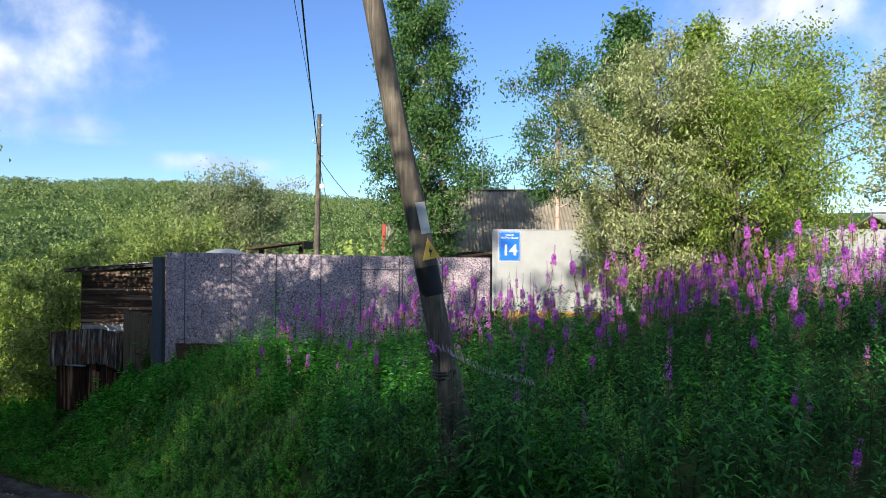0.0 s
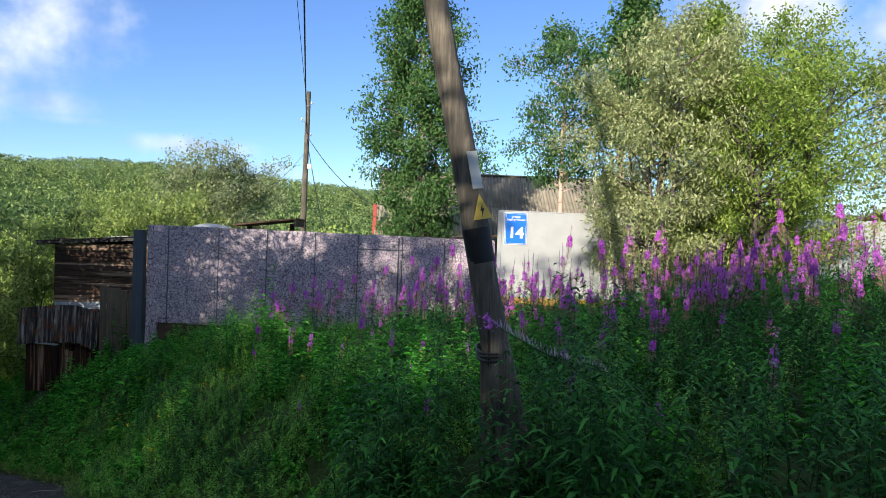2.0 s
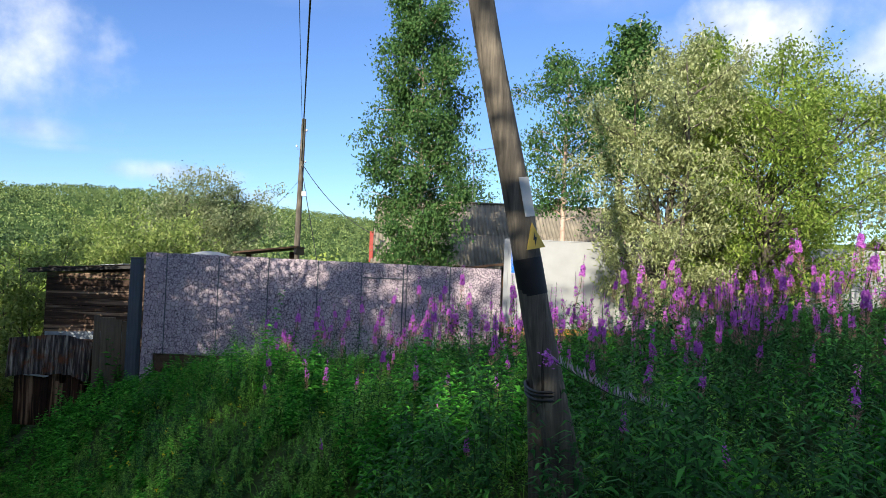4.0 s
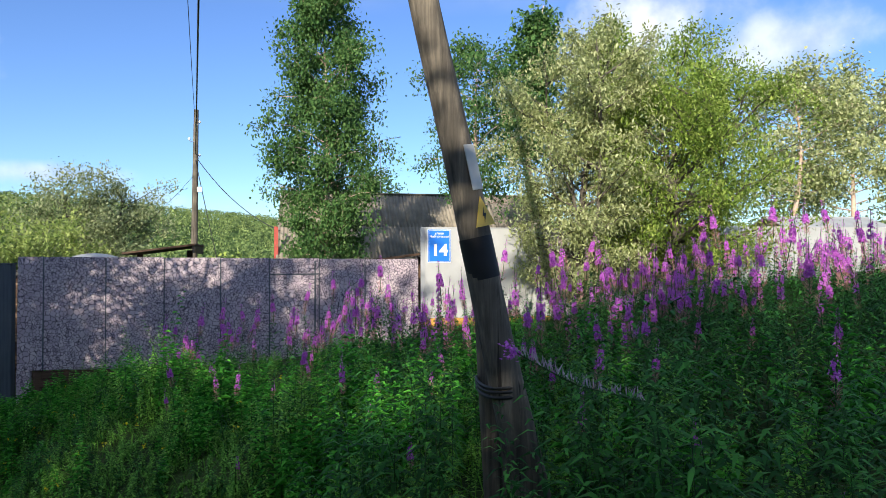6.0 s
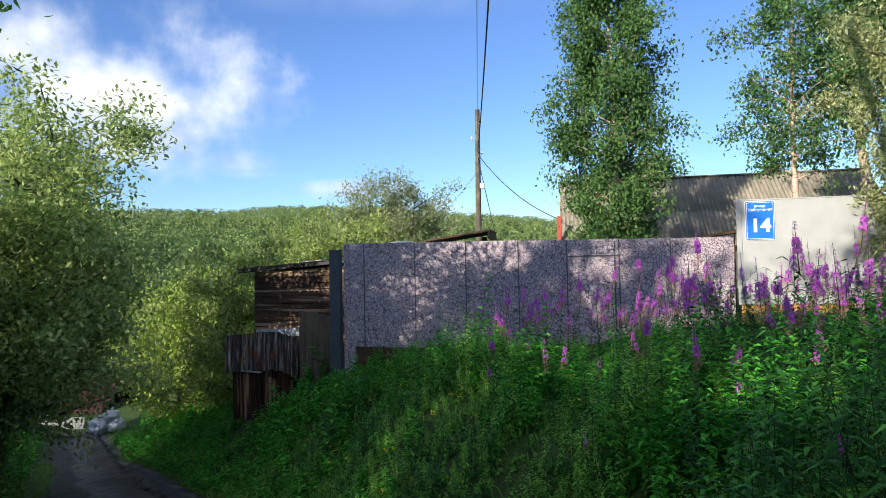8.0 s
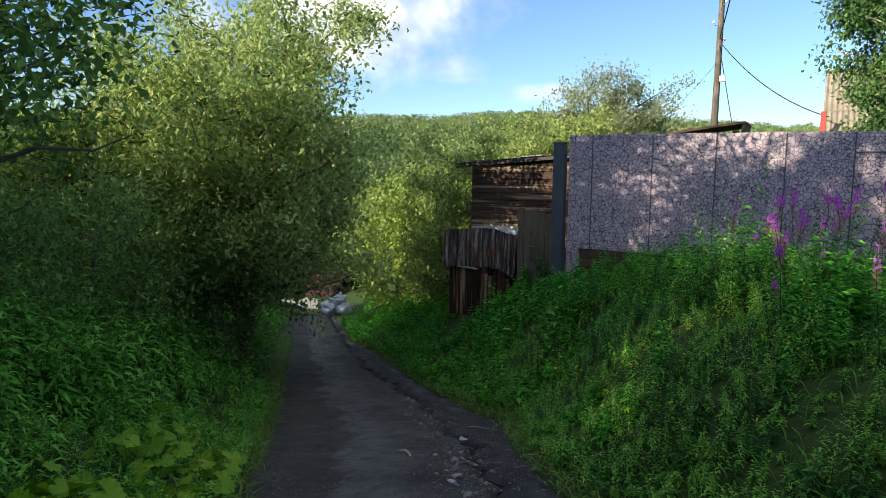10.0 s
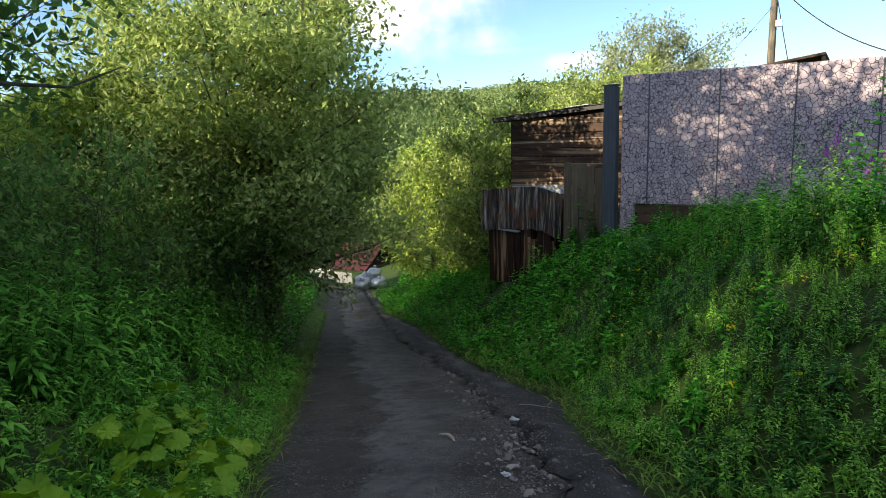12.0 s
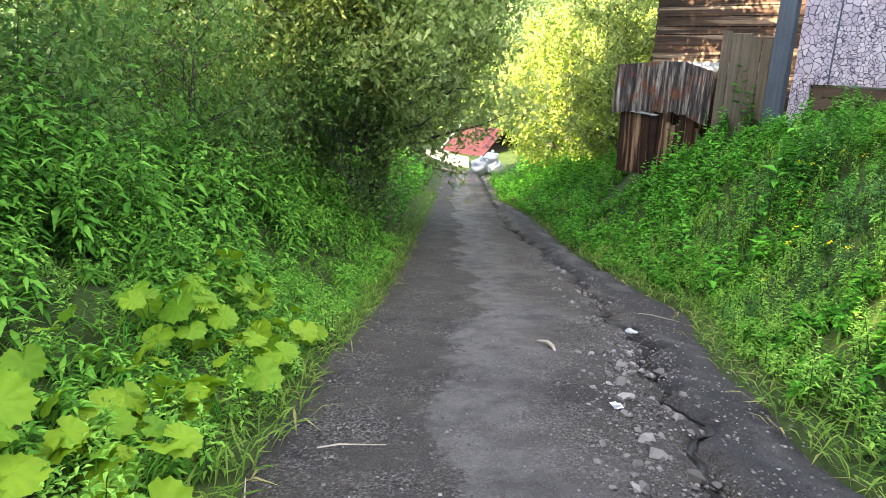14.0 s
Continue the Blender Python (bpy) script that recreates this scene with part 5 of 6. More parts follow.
def herb_arrays(rng, x, y, z, h, n_leaf, length, width, droop=0.25, arched=False, up=0.35, stem=1.0):
    """Leafy stems at many places at once. Returns leaves and thin stems as arrays."""
    n = len(x)
    lean = rng.normal(size=(n, 2)) * 0.15
    u = (np.arange(n_leaf)[None] + rng.random((n, n_leaf))) / n_leaf
    u = 0.12 + 0.88 * u
    px = x[:, None] + lean[:, :1] * u * h[:, None]
    py = y[:, None] + lean[:, 1:] * u * h[:, None]
    pz = z[:, None] + u * h[:, None]
    a = np.arange(n_leaf)[None] * 2.4 + rng.uniform(0, 6.28, (n, 1)) + rng.normal(size=(n, n_leaf)) * 0.3
    pos = np.stack([px, py, pz], axis=-1).reshape(-1, 3)
    el = (up + 0.5 * (u - 0.5) + rng.normal(size=(n, n_leaf)) * 0.2).ravel()
    a = a.ravel()
    d = unit(np.stack([np.cos(a), np.sin(a), el], axis=-1))
    s = np.stack([-np.sin(a), np.cos(a), np.zeros_like(a)], axis=-1) + rng.normal(size=(len(a), 3)) * 0.15
    taper = (1.15 - 0.75 * np.abs(u - 0.45) * 1.4).ravel() * rng.uniform(0.7, 1.2, len(a)) * np.repeat(np.clip(h, 0.4, 1.2), n_leaf) ** 0.5
    if arched:
        v, q = arched_leaf_arrays(pos, d, unit(s), length * taper, width * taper, droop)
    else:
        v, q = leaf_arrays(pos, d, unit(s), length * taper, width * taper, 0.15, droop)
    # stems: three-sided blades
    b = np.stack([x, y, z - 0.05], axis=-1)
    g = h * stem
    t = np.stack([x + lean[:, 0] * g, y + lean[:, 1] * g, z + g], axis=-1)
    k = 0.004
    sv = np.stack([b + [k, 0, 0], b + [-k, k, 0], b + [-k, -k, 0], t + [k / 2, 0, 0], t + [-k / 2, k / 2, 0], t + [-k / 2, -k / 2, 0]], axis=1).reshape(-1, 3)
    i = np.arange(n)[:, None, None] * 6
    sq = (i + np.array([[0, 1, 4, 3], [1, 2, 5, 4], [2, 0, 3, 5]])[None]).reshape(-1, 4)
    return (v, q), (sv, sq), t


def scatter_so(rng, n, s0, s1, o0, o1):
    s, o = rng.uniform(s0, s1, n), rng.uniform(o0, o1, n)
    o = np.where(o > 3, o - 3.6 + lane_right(s), o)
    return lane_xy(s, o)


def tufts(rng, x, y, count, spread):
    """Draws places together into tufts; returns them with the tuft that each belongs to."""
    own = rng.integers(0, count, len(x))
    return x[own] + rng.normal(size=len(x)) * spread, y[own] + rng.normal(size=len(x)) * spread, own


BLOCKED = [(-11.3, -7.6, 18.3, 23.5), (-7.5, 1.2, 17.3, 17.8), (-0.4, 0.25, 6.35, 7.15), (1.1, 4.7, 17.2, 17.7)]


def free(x, y):
    ok = np.ones(len(x), dtype=bool)
    for x0, x1, y0, y1 in BLOCKED:
        ok &= ~((x > x0) & (x < x1) & (y > y0) & (y < y1))
    return ok


def weeds(name, label, x, y, h, n_leaf, length, width, mat, rng, droop=0.25, up=0.35, arched=False):
    ok = free(x, y)
    x, y, h = x[ok], y[ok], h[ok]
    h = h * np.clip(1 + 0.55 * waves(x, y, 1.5) + 0.40 * waves(x, y, 3.3), 0.35, 1.7) * np.where(x > -2.5, np.interp(y, [9, 14, 16.5], [1.0, 0.75, 0.5]), np.where(x > -8, np.interp(y, [14.5, 16.8], [1.0, 0.6]), 1.0))
    z = ground_z(x, y)
    leaves, stems, tips = herb_arrays(rng, x, y, z, h, n_leaf, length, width, droop, arched, up, 0.66)
    thing = tagged(new(name), label, "weeds", kind="stuff")
    tagged(child("leaves", mesh_np("leaves", *leaves, mat), thing), kind="stuff")
    tagged(child("stems", mesh_np("stems", *stems, M_STEM), thing), kind="stuff")
    return tips


def grass(name, label, x, y, length, rng, mat=None, bend=0.5):
    z = ground_z(x, y)
    n = len(x)
    a = rng.uniform(0, 6.28, n)
    L = length * rng.uniform(0.5, 1.3, n)
    d = unit(np.stack([np.cos(a) * bend, np.sin(a) * bend, np.ones(n)], axis=-1))
    s = np.stack([-np.sin(a), np.cos(a), np.zeros(n)], axis=-1)
    v, q = leaf_arrays(np.stack([x, y, z - 0.03], axis=-1), d, s, L, 0.007 + 0.012 * rng.random(n), 0.1, 0.35)
    tagged(new(name, mesh_np(name, v, q, mat or M_GRASS)), label, "grass", kind="stuff")


def build_weeds():
    rng = np.random.default_rng(5)
    # left bank of the lane
    x, y = scatter_so(rng, 2500, 3.5, 20, -5.0, 0.10)
    x, y, own = tufts(rng, x, y, 520, 0.20)
    s, o = lane_so(x, y)
    ok = o < 0.05
    x, y, s, o = x[ok], y[ok], s[ok], o[ok]
    h = np.interp(o, [-7.5, -3, -1.6, -0.2], [1.5, 1.4, 1.0, 0.22]) * rng.uniform(0.65, 1.15, len(x)) * np.where((s < 12) & (o > -1.5), 0.55, 1.0)
    weeds("bank_weeds", "dense leafy green weeds on the lane bank", x, y, h, 34, 0.21, 0.048, M_BANK, rng, 0.5, 0.25, True)
    x, y = scatter_so(rng, 900, 5, 14, -2.6, 0.15)
    weeds("low_weeds", "low leafy weeds at the lane edge", x, y, rng.uniform(0.12, 0.32, len(x)), 26, 0.10, 0.032, M_FERN, rng, 0.3, 0.3)
    x, y = scatter_so(rng, 2300, 5, 18, 3.65, 7.4)
    weeds("low_weeds", "low leafy weeds covering the right verge", x, y, rng.uniform(0.12, 0.36, len(x)), 30, 0.085, 0.030, M_FERN, rng, 0.3, 0.3)
    # right bank and slope up to the fence
    x, y = scatter_so(rng, 3600, 3, 24, 3.6, 7.8)
    x, y, own = tufts(rng, x, y, 460, 0.19)
    s, o = lane_so(x, y)
    ok = ((y < 17.2) | (x < -7.5)) & (o > lane_right(s) + 0.05)
    x, y, s, o, own = x[ok], y[ok], s[ok], o[ok], own[ok]
    o = o - lane_right(s) + 3.6
    h = np.interp(o, [3.7, 4.4, 6, 8], [0.16, 0.36, 0.68, 0.70]) * rng.uniform(0.5, 1.2, len(x)) * np.interp(np.hypot(x + 9.2, y - 17.2), [1.5, 3.5], [0.5, 1.0])
    h = h * rng.uniform(0.45, 1.35, 460)[own]
    patch = waves(x + 3, y, 1.1) + rng.normal(size=460)[own] * 0.35
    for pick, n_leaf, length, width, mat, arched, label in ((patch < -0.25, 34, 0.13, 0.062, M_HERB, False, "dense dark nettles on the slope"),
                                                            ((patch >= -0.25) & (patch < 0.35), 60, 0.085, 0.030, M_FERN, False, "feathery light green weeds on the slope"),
                                                            (patch >= 0.35, 34, 0.15, 0.030, M_HERB_SHADED, True, "narrow-leaved dark weeds on the slope")):
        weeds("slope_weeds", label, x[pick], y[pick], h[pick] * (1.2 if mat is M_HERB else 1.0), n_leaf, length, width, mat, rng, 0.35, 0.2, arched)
    x, y = scatter_so(rng, 1100, 17, 36, 3.5, 6.5)
    weeds("low_weeds", "knee-high weeds beside the lower lane", x, y, rng.uniform(0.2, 0.6, len(x)), 20, 0.15, 0.07, M_HERB, rng, 0.3, 0.3)
    # meadow below the fence
    x, y = rng.uniform(-8, 3, 1700), rng.uniform(8.5, 17.3, 1700)
    x, y, own = tufts(rng, x, y, 300, 0.2)
    y = np.minimum(y, 17.25)
    s, o = lane_so(x, y)
    ok = o > 5.2
    x, y = x[ok], y[ok]
    h = rng.uniform(0.35, 0.75, len(x))
    light = waves(x, y + 2, 0.9) + rng.normal(size=len(x)) * 0.2 > 0.0
    weeds("meadow_weeds", "mixed green weeds in front of the fence", x[~light], y[~light], h[~light], 36, 0.13, 0.045, M_HERB, rng)
    weeds("meadow_weeds", "feathery light green weeds in front of the fence", x[light], y[light], h[light] * 0.9, 60, 0.09, 0.028, M_FERN, rng)
    # leafy fireweed stand in the foreground
    x, y = rng.uniform(-2.2, 11, 2200), 3.2 + 13.6 * rng.random(2200) ** 1.2
    s, o = lane_so(x, y)
    ok = (o > 3.8) & (x > -1.4 + 0.10 * (y - 4) + rng.normal(size=len(x)) * 0.7) & (np.hypot(x - 6, y - 16.4) > 1.2)
    x, y, o = x[ok], y[ok], o[ok]
    h = np.interp(o, [3.8, 4.3, 7, 12], [0.6, 0.85, 1.0, 1.0]) * rng.uniform(0.7, 1.15, len(x))
    weeds("fireweed_leaves", "thick stand of leafy fireweed not yet in flower", x, y, h, 44, 0.165, 0.029, M_HERB_SHADED, rng, 0.5, 0.45, True)
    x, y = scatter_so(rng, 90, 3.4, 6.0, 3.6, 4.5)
    weeds("pole_weeds", "tall leafy fireweed round the foot of the leaning pole", x, y, rng.uniform(0.95, 1.4, len(x)), 46, 0.16, 0.029, M_HERB_SHADED, rng, 0.5, 0.4, True)
    # lower lane, both sides and the shed's foot
    x, y = rng.uniform(-34, -6, 4200), rng.uniform(13, 36, 4200)
    s, o = lane_so(x, y)
    ok = ((o > 3.8) | (o < -0.2)) & (np.abs(o - 2) < 14) & (s < 42)
    x, y = x[ok], y[ok]
    weeds("valley_weeds", "rough green weeds beside the lower lane", x, y, rng.uniform(0.35, 0.85, len(x)), 17, 0.19, 0.08, M_HERB, rng)
    # grass along both edges and among the weeds
    n = 17000
    s = rng.uniform(1, 30, n)
    o = np.where(rng.random(n) < 0.5, LANE_LEFT + 0.22 - rng.gamma(1.6, 0.26, n), lane_right(s) - 0.16 + rng.gamma(1.6, 0.28, n))
    x, y = lane_xy(s, o)
    grass("verge_grass", "green grass fringing the lane", x, y, 0.26, rng, M_VERGE, bend=0.9)
    n = 420
    s = rng.uniform(6.5, 22, n)
    o = np.where(rng.random(n) < 0.5, LANE_LEFT + 0.30 - rng.gamma(1.6, 0.20, n), lane_right(s) - 0.26 + rng.gamma(1.6, 0.22, n))
    x, y = lane_xy(s, o)
    grass("dry_grass", "straw-coloured dry grass spilling on to the lane", x, y, 0.24, rng, M_DRYGRASS, bend=1.6)
    x, y = rng.uniform(-9, 11, 2500), rng.uniform(4, 17.2, 2500)
    s, o = lane_so(x, y)
    ok = (o > 4.2) & free(x, y)
    grass("meadow_grass", "long meadow grass among the weeds", x[ok], y[ok], 0.38, rng, bend=0.5)
    x, y = scatter_so(rng, 11000, 5, 20, 3.65, 7.6)
    ok = free(x, y) & (y < 17.2)
    grass("bank_grass", "soft green grass between the weeds on the slope", x[ok], y[ok], 0.34, rng, bend=0.8)
    x, y = scatter_so(rng, 5000, 6, 16, -3.0, 0.1)
    grass("bank_grass", "soft green grass between the weeds on the bank", x, y, 0.34, rng, bend=0.8)
    # small yellow flowers on the right verge
    x, y = scatter_so(rng, 40, 8, 15, 4.0, 6.0)
    z = ground_z(x, y) + rng.uniform(0.3, 0.75, len(x))
    v, q = scatter_leaves(rng, np.stack([x, y, z], axis=-1), 5, 0.012, 0.028, 0.022)
    tagged(new("yellow_flowers", mesh_np("yellow_flowers", v, q, M_YELLOW)), "tiny yellow flowers among the verge weeds", "flowers", kind="stuff")


build_weeds()


def fireweed_parts(rng, h, bloom):
    """Arrays of one flowering fireweed: stem and leaves, flowers, pods."""
    one = np.zeros(1)
    leaves, stem, tip = herb_arrays(rng, one, one, one, np.array([h * 0.70]), 46, 0.14, 0.026, 0.5, True, 0.45)
    t = tip[0]
    spike = h * rng.uniform(0.28, 0.38)
    top = t + np.array([rng.normal() * 0.02, rng.normal() * 0.02, spike])
    sv, sq = tube_arrays([t - [0, 0, 0.02], (t + top) / 2, top], [0.005, 0.004, 0.002], 4)

    def ring(n, u0, u1, rad, length, width, el, droop):
        u = rng.uniform(u0, u1, n)
        a = rng.uniform(0, 6.28, n)
        c = t + (top - t) * u[:, None]
        d = unit(np.stack([np.cos(a), np.sin(a), np.full(n, el)], axis=-1))
        s = unit(np.cross(d, rng.normal(size=(n, 3))))
        return leaf_arrays(c + d * rad, d, s, length * rng.uniform(0.7, 1.2, n), width, 0.2, droop)

    # each flower: four petals spread round its heart, on a short stalk off the spike
    n = bloom // 4
    u0 = rng.uniform(0.10, 0.42)
    u = u0 + rng.uniform(0.26, 0.48) * np.sort(rng.random(n)) ** 1.2
    a = np.arange(n) * 2.4 + rng.normal(size=n) * 0.3
    out = unit(np.stack([np.cos(a), np.sin(a), np.full(n, 0.12)], axis=-1))
    heart = t + (top - t) * u[:, None] + out * (rng.uniform(0.018, 0.044, n) * np.interp(u, [0.22, 0.8], [1.1, 0.4]))[:, None]
    r1 = unit(np.cross(out, np.array([[0, 0, 1.0]])))
    r2 = np.cross(out, r1)
    petals = []
    for k in range(4):
        b = 0.6 + math.pi / 2 * k
        d = unit(r1 * math.cos(b) + r2 * math.sin(b) + out * 0.35)
        petals.append(leaf_arrays(heart, d, unit(np.cross(d, out)), rng.uniform(0.018, 0.027, n), 0.019, 0.15, 0.1))
    flowers = joined(petals)
    buds = ring(30, u0 + 0.28, 1.0, 0.006, 0.022, 0.007, -0.3, 0.4)
    pods = ring(60, -0.20, u0 + 0.04, 0.004, 0.062, 0.0055, 0.8, -0.05)
    return joined([leaves]), joined([stem, (sv, sq)]), joined([flowers]), buds, pods


def build_fireweeds():
    rng = np.random.default_rng(9)
    kinds = []
    for k in range(6):
        h = (1.25, 1.45, 0.95, 1.5, 1.3, 1.1)[k]
        leaves, stem, flowers, buds, pods = fireweed_parts(rng, h, (120, 150, 70, 180, 40, 100)[k])
        plant = tagged(new("fireweed"), "tall fireweed with a magenta flower spike", "flower", "fireweeds on the bank")
        child("stem", mesh_np("stem", *stem, M_STEM), plant)
        child("leaves", mesh_np("leaves", *leaves, M_HERB_SHADED), plant)
        child("flower_spike", mesh_np("flower_spike", *flowers, M_FLOWER), plant)
        child("bud_tip", mesh_np("bud_tip", *buds, M_FLOWER), plant, "drooping purple buds")
        child("seed_head", mesh_np("seed_head", *pods, M_POD), plant, "slender reddish seed head")
        kinds.append(plant)
    x, y = rng.uniform(-4.2, 10.0, 1500), rng.uniform(4.6, 16.6, 1500)
    s, o = lane_so(x, y)
    chance = np.interp(o, [3.9, 4.6, 7.5, 12, 18], [0.05, 0.22, 0.6, 0.7, 0.4]) * np.where(x < -0.9, 0.8, 0.8)
    ok = (o > 4.0) & (x > -4.0 + 0.13 * (16 - y)) & free(x, y) & (rng.random(len(x)) < chance) & (np.hypot(x - 5.9, y - 16.4) > 1.3)
    ok &= ~((x > 1.0) & (x < 4.5) & (y > 15.0))
    x, y = x[ok][:290], y[ok][:290]
    z = ground_z(x, y)
    for i in range(len(x)):
        k = kinds[i % 6]
        sc = rng.uniform(0.62, 1.15) * float(np.interp(lane_so(x[i], y[i])[1], [4.4, 6.0, 9.0, 12.0], [0.80, 1.0, 1.22, 1.34]))
        m = pose(x[i], y[i], z[i] - 0.03, rng.normal() * 7, rng.normal() * 7, rng.uniform(0, 360))
        if i < 6:
            k.matrix_basis = m
        else:
            c = copy_thing(k, m)
            c.scale = (sc, sc, sc)
    # the rest of the stand, farther up the slope
    x, y = rng.uniform(-3.2, 10.5, 1400), rng.uniform(9.0, 16.2, 1400)
    ok = free(x, y) & (np.hypot(x - 5.9, y - 16.4) > 1.3) & ~((x > 1.0) & (x < 4.5) & (y > 14.6))
    ok &= (waves(x, y, 0.8) + rng.normal(size=len(x)) * 0.3 > 0.0) & (x > -3.0 + 0.35 * (y - 9))
    x, y = x[ok][:280], y[ok][:280]
    z = ground_z(x, y)
    sets = ([], [], [], [], [])
    forms = [fireweed_parts(rng, h, b) for h, b in ((1.2, 120), (1.35, 160), (1.0, 90), (1.45, 60), (1.15, 30))]
    for i in range(len(x)):
        a, sc = rng.uniform(0, 6.28), rng.uniform(0.75, 1.15)
        tilt = rng.normal(size=2) * 0.07
        for (v, q), out in zip(forms[i % 5], sets):
            p = v @ np.array([[math.cos(a), math.sin(a), 0], [-math.sin(a), math.cos(a), 0], [0, 0, 1]]) * sc
            p = p + np.outer(p[:, 2], [tilt[0], tilt[1], 0]) + np.array([x[i], y[i], z[i] - 0.03])
            out.append((p, q))
    stand = tagged(new("fireweed_stand"), "crowded stand of magenta fireweed running up the slope", "flowers", kind="stuff")
    for name, pieces, mat in zip(("leaves", "stems", "flowers", "bud_tips", "seed_pods"), sets, (M_HERB_SHADED, M_STEM, M_FLOWER, M_FLOWER, M_POD)):
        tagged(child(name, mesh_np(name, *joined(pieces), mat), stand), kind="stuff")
    # one long seed spike bent across the foot of the pole
    bent = tagged(new("bent_fireweed"), "bent fireweed gone to pale lilac seed pods", "flower")
    bent.location = (0.72, 6.25, -0.22)
    t = np.linspace(0, 1, 14)
    p = np.stack([0.55 - 1.45 * t ** 0.9 + 0.25 * (1 - t) ** 2, -0.15 * t, 0.05 + 1.0 * t ** 0.75 - 0.05 * t], axis=-1)
    p[:, 2] = np.interp(t, [0, 0.35, 0.7, 1], [0.0, 0.55, 0.70, 0.93])
    child("stem", mesh_np("stem", *tube_arrays(p, np.linspace(0.007, 0.003, 14), 5), M_STEM), bent)
    u = np.linspace(0.42, 0.96, 70)
    c = np.stack([np.interp(u, t, p[:, k]) for k in range(3)], axis=-1)
    d = unit(np.stack([rng.normal(size=70) * 0.35 - 0.2, rng.normal(size=70) * 0.5, np.full(70, 1.0)], axis=-1))
    s = unit(np.cross(d, rng.normal(size=(70, 3))))
    child("seed_head", mesh_np("seed_head", *leaf_arrays(c, d, s, np.full(70, 0.085), 0.011, 0.2, 0.0), M_PALEPOD), bent)
    fl = scatter_leaves(rng, np.repeat(p[-1:], 12, axis=0) + rng.normal(size=(12, 3)) * 0.03, 5, 0.012, 0.026, 0.022)
    child("flowers", mesh_np("flowers", *fl, M_FLOWER), bent)


build_fireweeds()


def broad_leaf_mesh(rng, r):
    """A round leaf blade with shallow toothed lobes and a notch at the stalk, creased along its veins."""
    n = 54
    vs = [(0, 0, 0)]
    for ring in (0.5, 0.85, 1.0):
        for k in range(n):
            a = -math.pi + 2 * math.pi * (k + 0.5) / n
            notch = 1 - 0.6 * math.exp(-((abs(a) - math.pi) / 0.28) ** 2)
            lobes = 1 - 0.13 * abs(math.sin(4.5 * a)) ** 0.7 * ring ** 2
            tooth = (0.06 * (1 if k % 3 == 0 else -0.5) + 0.03 * rng.uniform(-1, 1)) if ring == 1.0 else 0
            rr = r * ring * notch * (lobes + tooth)
            crease = 0.10 * r * ring * abs(math.sin(4.5 * a))
            vs.append((rr * math.cos(a), rr * math.sin(a), 0.16 * r * ring ** 2 * math.cos(2 * a + 1) + crease - 0.22 * r * ring * ring * max(0, math.cos(a))))
    tri = [(0, 1 + k, 1 + (k + 1) % n) for k in range(n)]
    quad = [(1 + i * n + k, 1 + i * n + n + k, 1 + i * n + n + (k + 1) % n, 1 + i * n + (k + 1) % n) for i in range(2) for k in range(n)]
    return mesh_np("leaf", np.array(vs), [np.array(tri), np.array(quad)], M_BROAD, True)


def build_coltsfoot():
    rng = random.Random(31)
    blades = [broad_leaf_mesh(rng, r) for r in (0.062, 0.078, 0.105, 0.070, 0.092, 0.128)]
    spots = [(rng.uniform(7.0, 9.6), rng.uniform(-1.7, -0.15)) for k in range(48)] + [(rng.uniform(9.2, 12.6), rng.uniform(-0.9, 0.02)) for k in range(40)]
    for s, o in spots:
        x, y = lane_xy(s, o)
        z = float(ground_z(x, y))
        plant = tagged(new("coltsfoot"), "coltsfoot clump with lobed bright green leaves", "plant", "broad-leaved plants at the lane edge")
        plant.location = (x, y, z)
        tall = 0.42 if o < -0.5 else 0.30
        for k in range(rng.randint(3, 6)):
            a, d, h = rng.uniform(0, 6.28), rng.uniform(0.03, 0.26), rng.uniform(0.10, tall)
            tip = (d * math.cos(a), d * math.sin(a), h)
            lf = child("leaf", blades[rng.randrange(6)], plant)
            lf.matrix_basis = Matrix.Translation(tip) @ Euler((rng.uniform(-0.5, 0.5), rng.uniform(0.0, 0.9), a)).to_matrix().to_4x4()
            st = tube_arrays([(0, 0, -0.03), (tip[0] * 0.4, tip[1] * 0.4, h * 0.6), tip], [0.005, 0.004, 0.003], 4)
            child("stalk", mesh_np("stalk", *st, M_HERB), plant)


build_coltsfoot()

# ---- litter and stones on the lane ----


def lane_point(s, o, lift=0.0):
    x, y = lane_xy(s, o)
    return x, y, float(lane_z(s)) + lift


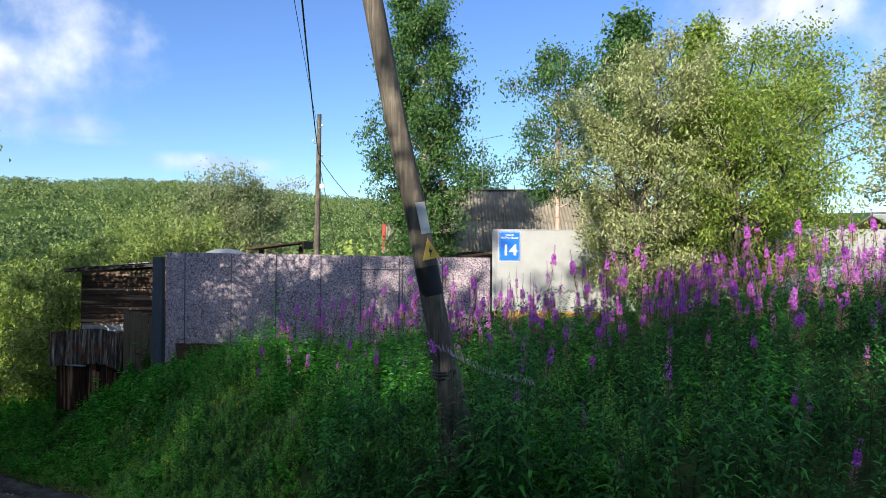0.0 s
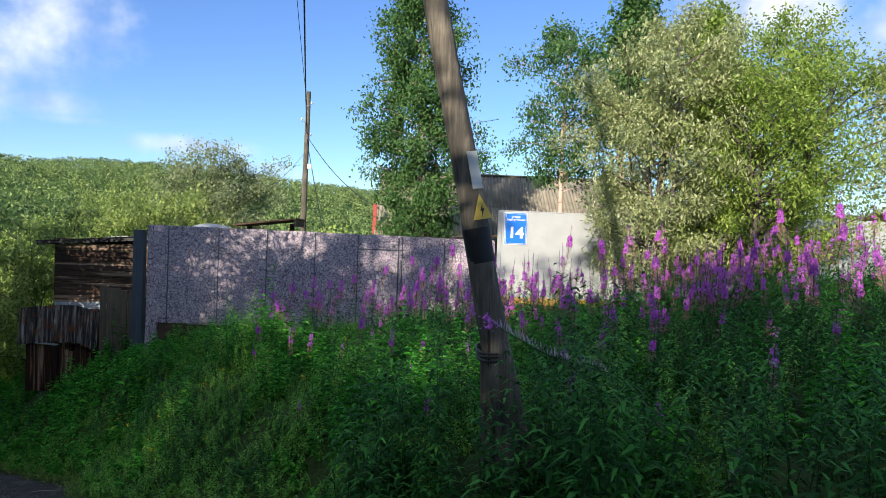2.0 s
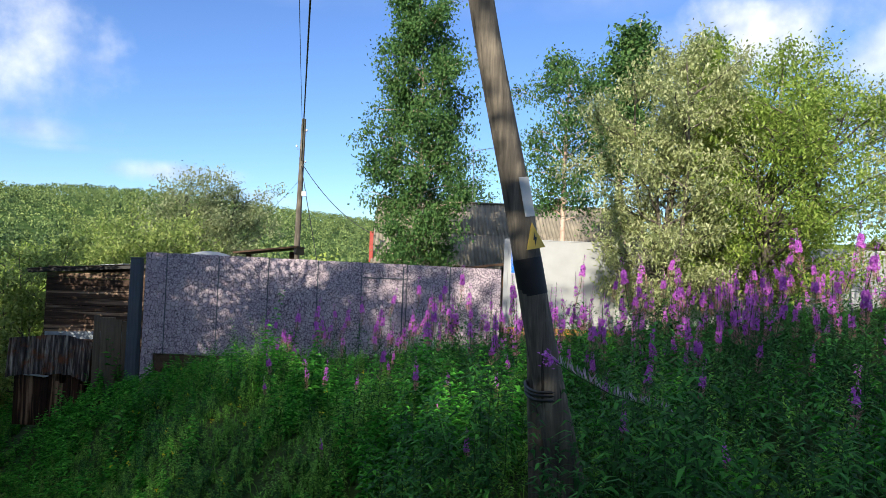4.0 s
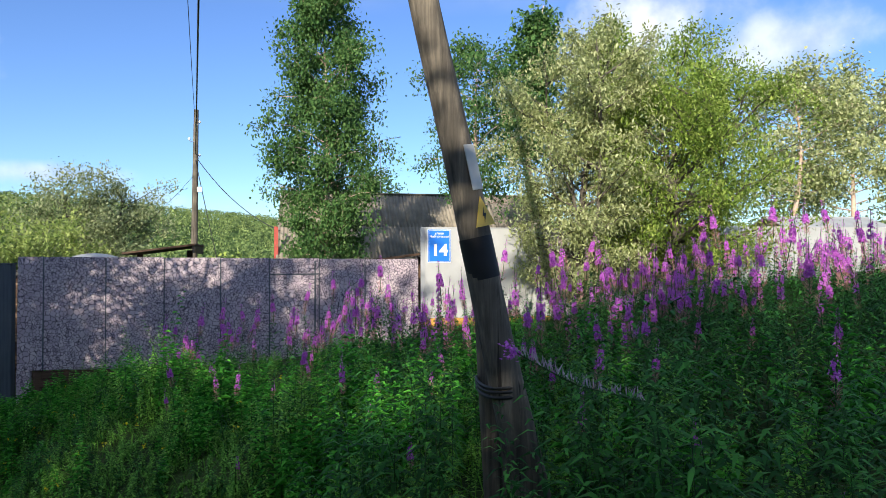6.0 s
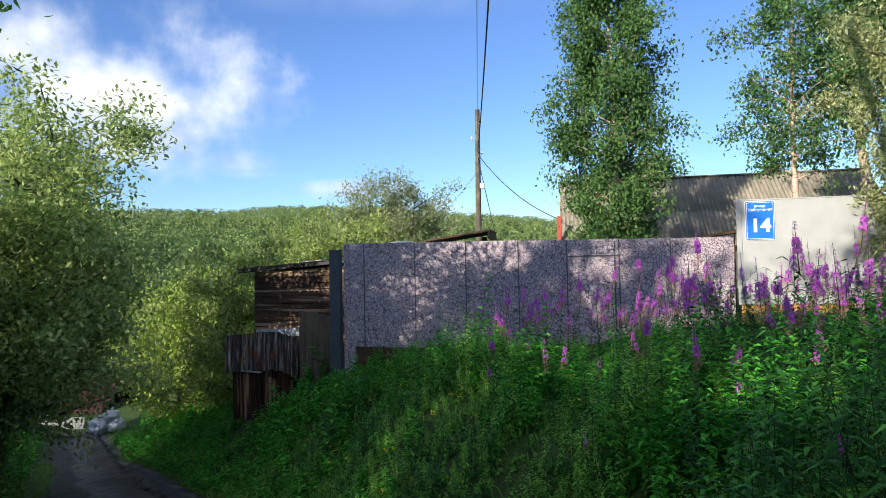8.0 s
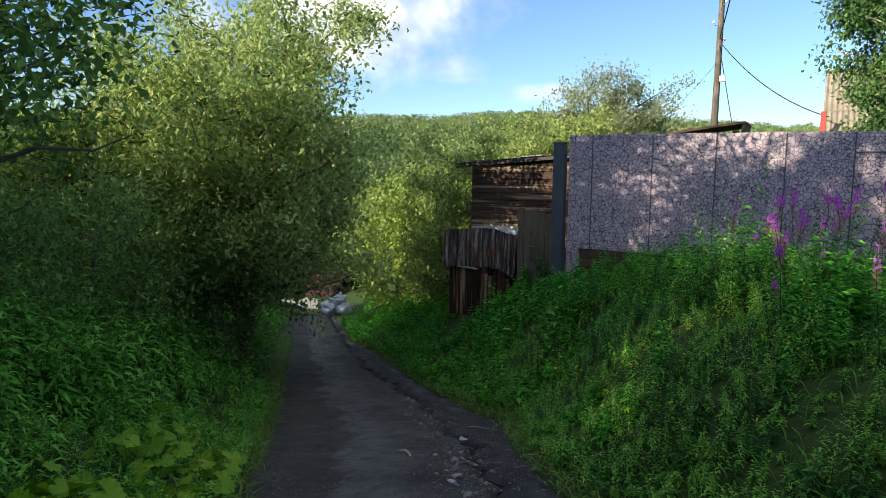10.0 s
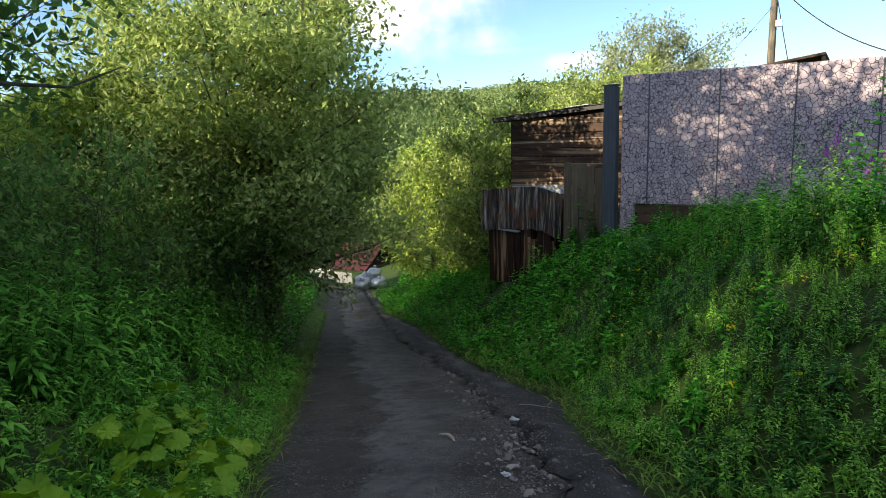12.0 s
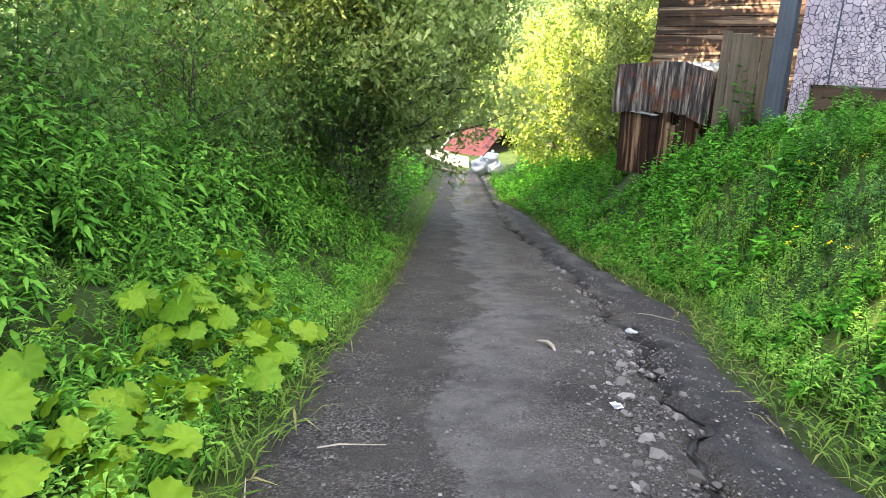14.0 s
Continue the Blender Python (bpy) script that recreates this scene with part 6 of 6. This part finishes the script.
def build_lane_bits():
    rng = random.Random(14)
    shapes = []
    for k in range(8):
        bm = bmesh.new()
        for i in range(13):
            d = Vector((rng.gauss(0, 1), rng.gauss(0, 1), rng.gauss(0, 1))).normalized() * rng.uniform(0.8, 1.1)
            bm.verts.new((d.x * 1.25, d.y * 0.9, d.z * 0.55))
        hull = bmesh.ops.convex_hull(bm, input=list(bm.verts))
        bmesh.ops.delete(bm, geom=[v for v in bm.verts if not v.link_faces], context="VERTS")
        me = bpy.data.meshes.new("stone")
        bm.to_mesh(me)
        bm.free()
        me.materials.append(M_STONE)
        shapes.append(me)
    for k in range(270):
        s = rng.uniform(8.3, 17) if k % 3 else rng.uniform(8.6, 12.2)
        o = float(gully(s)) + rng.gauss(-0.16, 0.20)
        r = rng.uniform(0.014, 0.036) * (1.7 if rng.random() < 0.12 else 1)
        st = tagged(new("stone", shapes[k % 8]), "small angular grey stone beside the gully", "stone", "stones along the gully")
        x, y, z = lane_point(s, o)
        z -= 0.10 * math.exp(-((o - float(gully(s))) / 0.085) ** 2)
        st.matrix_basis = pose(x, y, z + r * 0.15, rng.uniform(-20, 20), rng.uniform(-20, 20), rng.uniform(0, 360)) @ Matrix.Diagonal((r, r, r, 1))
    # gravel too small to count
    g = np.random.default_rng(15)
    n = 17000
    s = 7.0 + 12.0 * g.random(n) ** 1.5
    o = np.where(g.random(n) < 0.55, gully(s) + g.normal(-0.12, 0.24, n), g.uniform(0.3, 3.5, n))
    x, y = lane_xy(s, o)
    z = lane_z(s) - 0.10 * np.exp(-((o - gully(s)) / 0.085) ** 2)
    r = 0.004 + 0.010 * g.random(n) ** 2
    oct_v = np.array([(1, 0, 0), (0, 1, 0), (-1, 0, 0), (0, -1, 0), (0, 0, 0.7), (0, 0, -0.5)], dtype=float)
    oct_f = np.array([(0, 1, 4), (1, 2, 4), (2, 3, 4), (3, 0, 4), (1, 0, 5), (2, 1, 5), (3, 2, 5), (0, 3, 5)])
    v = (oct_v[None] * g.uniform(0.6, 1.3, (n, 6, 1)) * r[:, None, None] + np.stack([x, y, z], axis=-1)[:, None]).reshape(-1, 3)
    f = (oct_f[None] + np.arange(n)[:, None, None] * 6).reshape(-1, 3)
    tagged(new("gravel", mesh_np("gravel", v, f, M_GRIT)), "loose grey gravel on the lane", "gravel", kind="stuff")
    # pale curved stick
    x, y, z = lane_point(12.2, 1.95)
    stick = tagged(new("bleached_stick"), "short bleached driftwood stick lying on the lane", "stick")
    stick.location = (x, y, z)
    pts = [(-0.12, 0.03, 0.012), (-0.03, 0.05, 0.022), (0.05, 0.015, 0.02), (0.12, -0.05, 0.010)]
    child("stick", mesh_np("stick", *tube_arrays(pts, [0.007, 0.019, 0.018, 0.008], 8), M_PALESTICK, True), stick)
    for s, o, r, lab in ((12.85, 2.80, 0.042, "crumpled white litter in the gully"), (10.85, 2.2, 0.034, "crumpled white litter on the gravel"), (14.6, -0.02, 0.05, "crumpled white litter at the grass edge")):
        lit = tagged(new("litter"), lab, "litter")
        x, y, z = lane_point(s, o)
        lit.location = (x, y, z + r * 0.4)
        part("scrap", blob((r, r * 0.7, r * 0.5), rng, rough=0.8), M_BAG, lit)
    for s, o, ln, a in ((13.6, 3.3, 0.45, 0.3), (8.9, 0.55, 0.5, 1.4), (9.6, 0.35, 0.4, 2.6), (10.2, 0.7, 0.35, 0.9), (9.2, 0.9, 0.3, 2.0)):
        tw = tagged(new("twig"), "thin dry twig lying on the lane", "twig")
        x, y, z = lane_point(s, o, 0.012)
        tw.location = (x, y, z)
        p = [(ln * (t - 0.5) * math.cos(a), ln * (t - 0.5) * math.sin(a), 0.012 * math.sin(t * 5)) for t in (0, 0.3, 0.6, 1)]
        child("twig", mesh_np("twig", *tube_arrays(p, [0.005, 0.005, 0.004, 0.002], 5), M_PALESTICK), tw)


build_lane_bits()
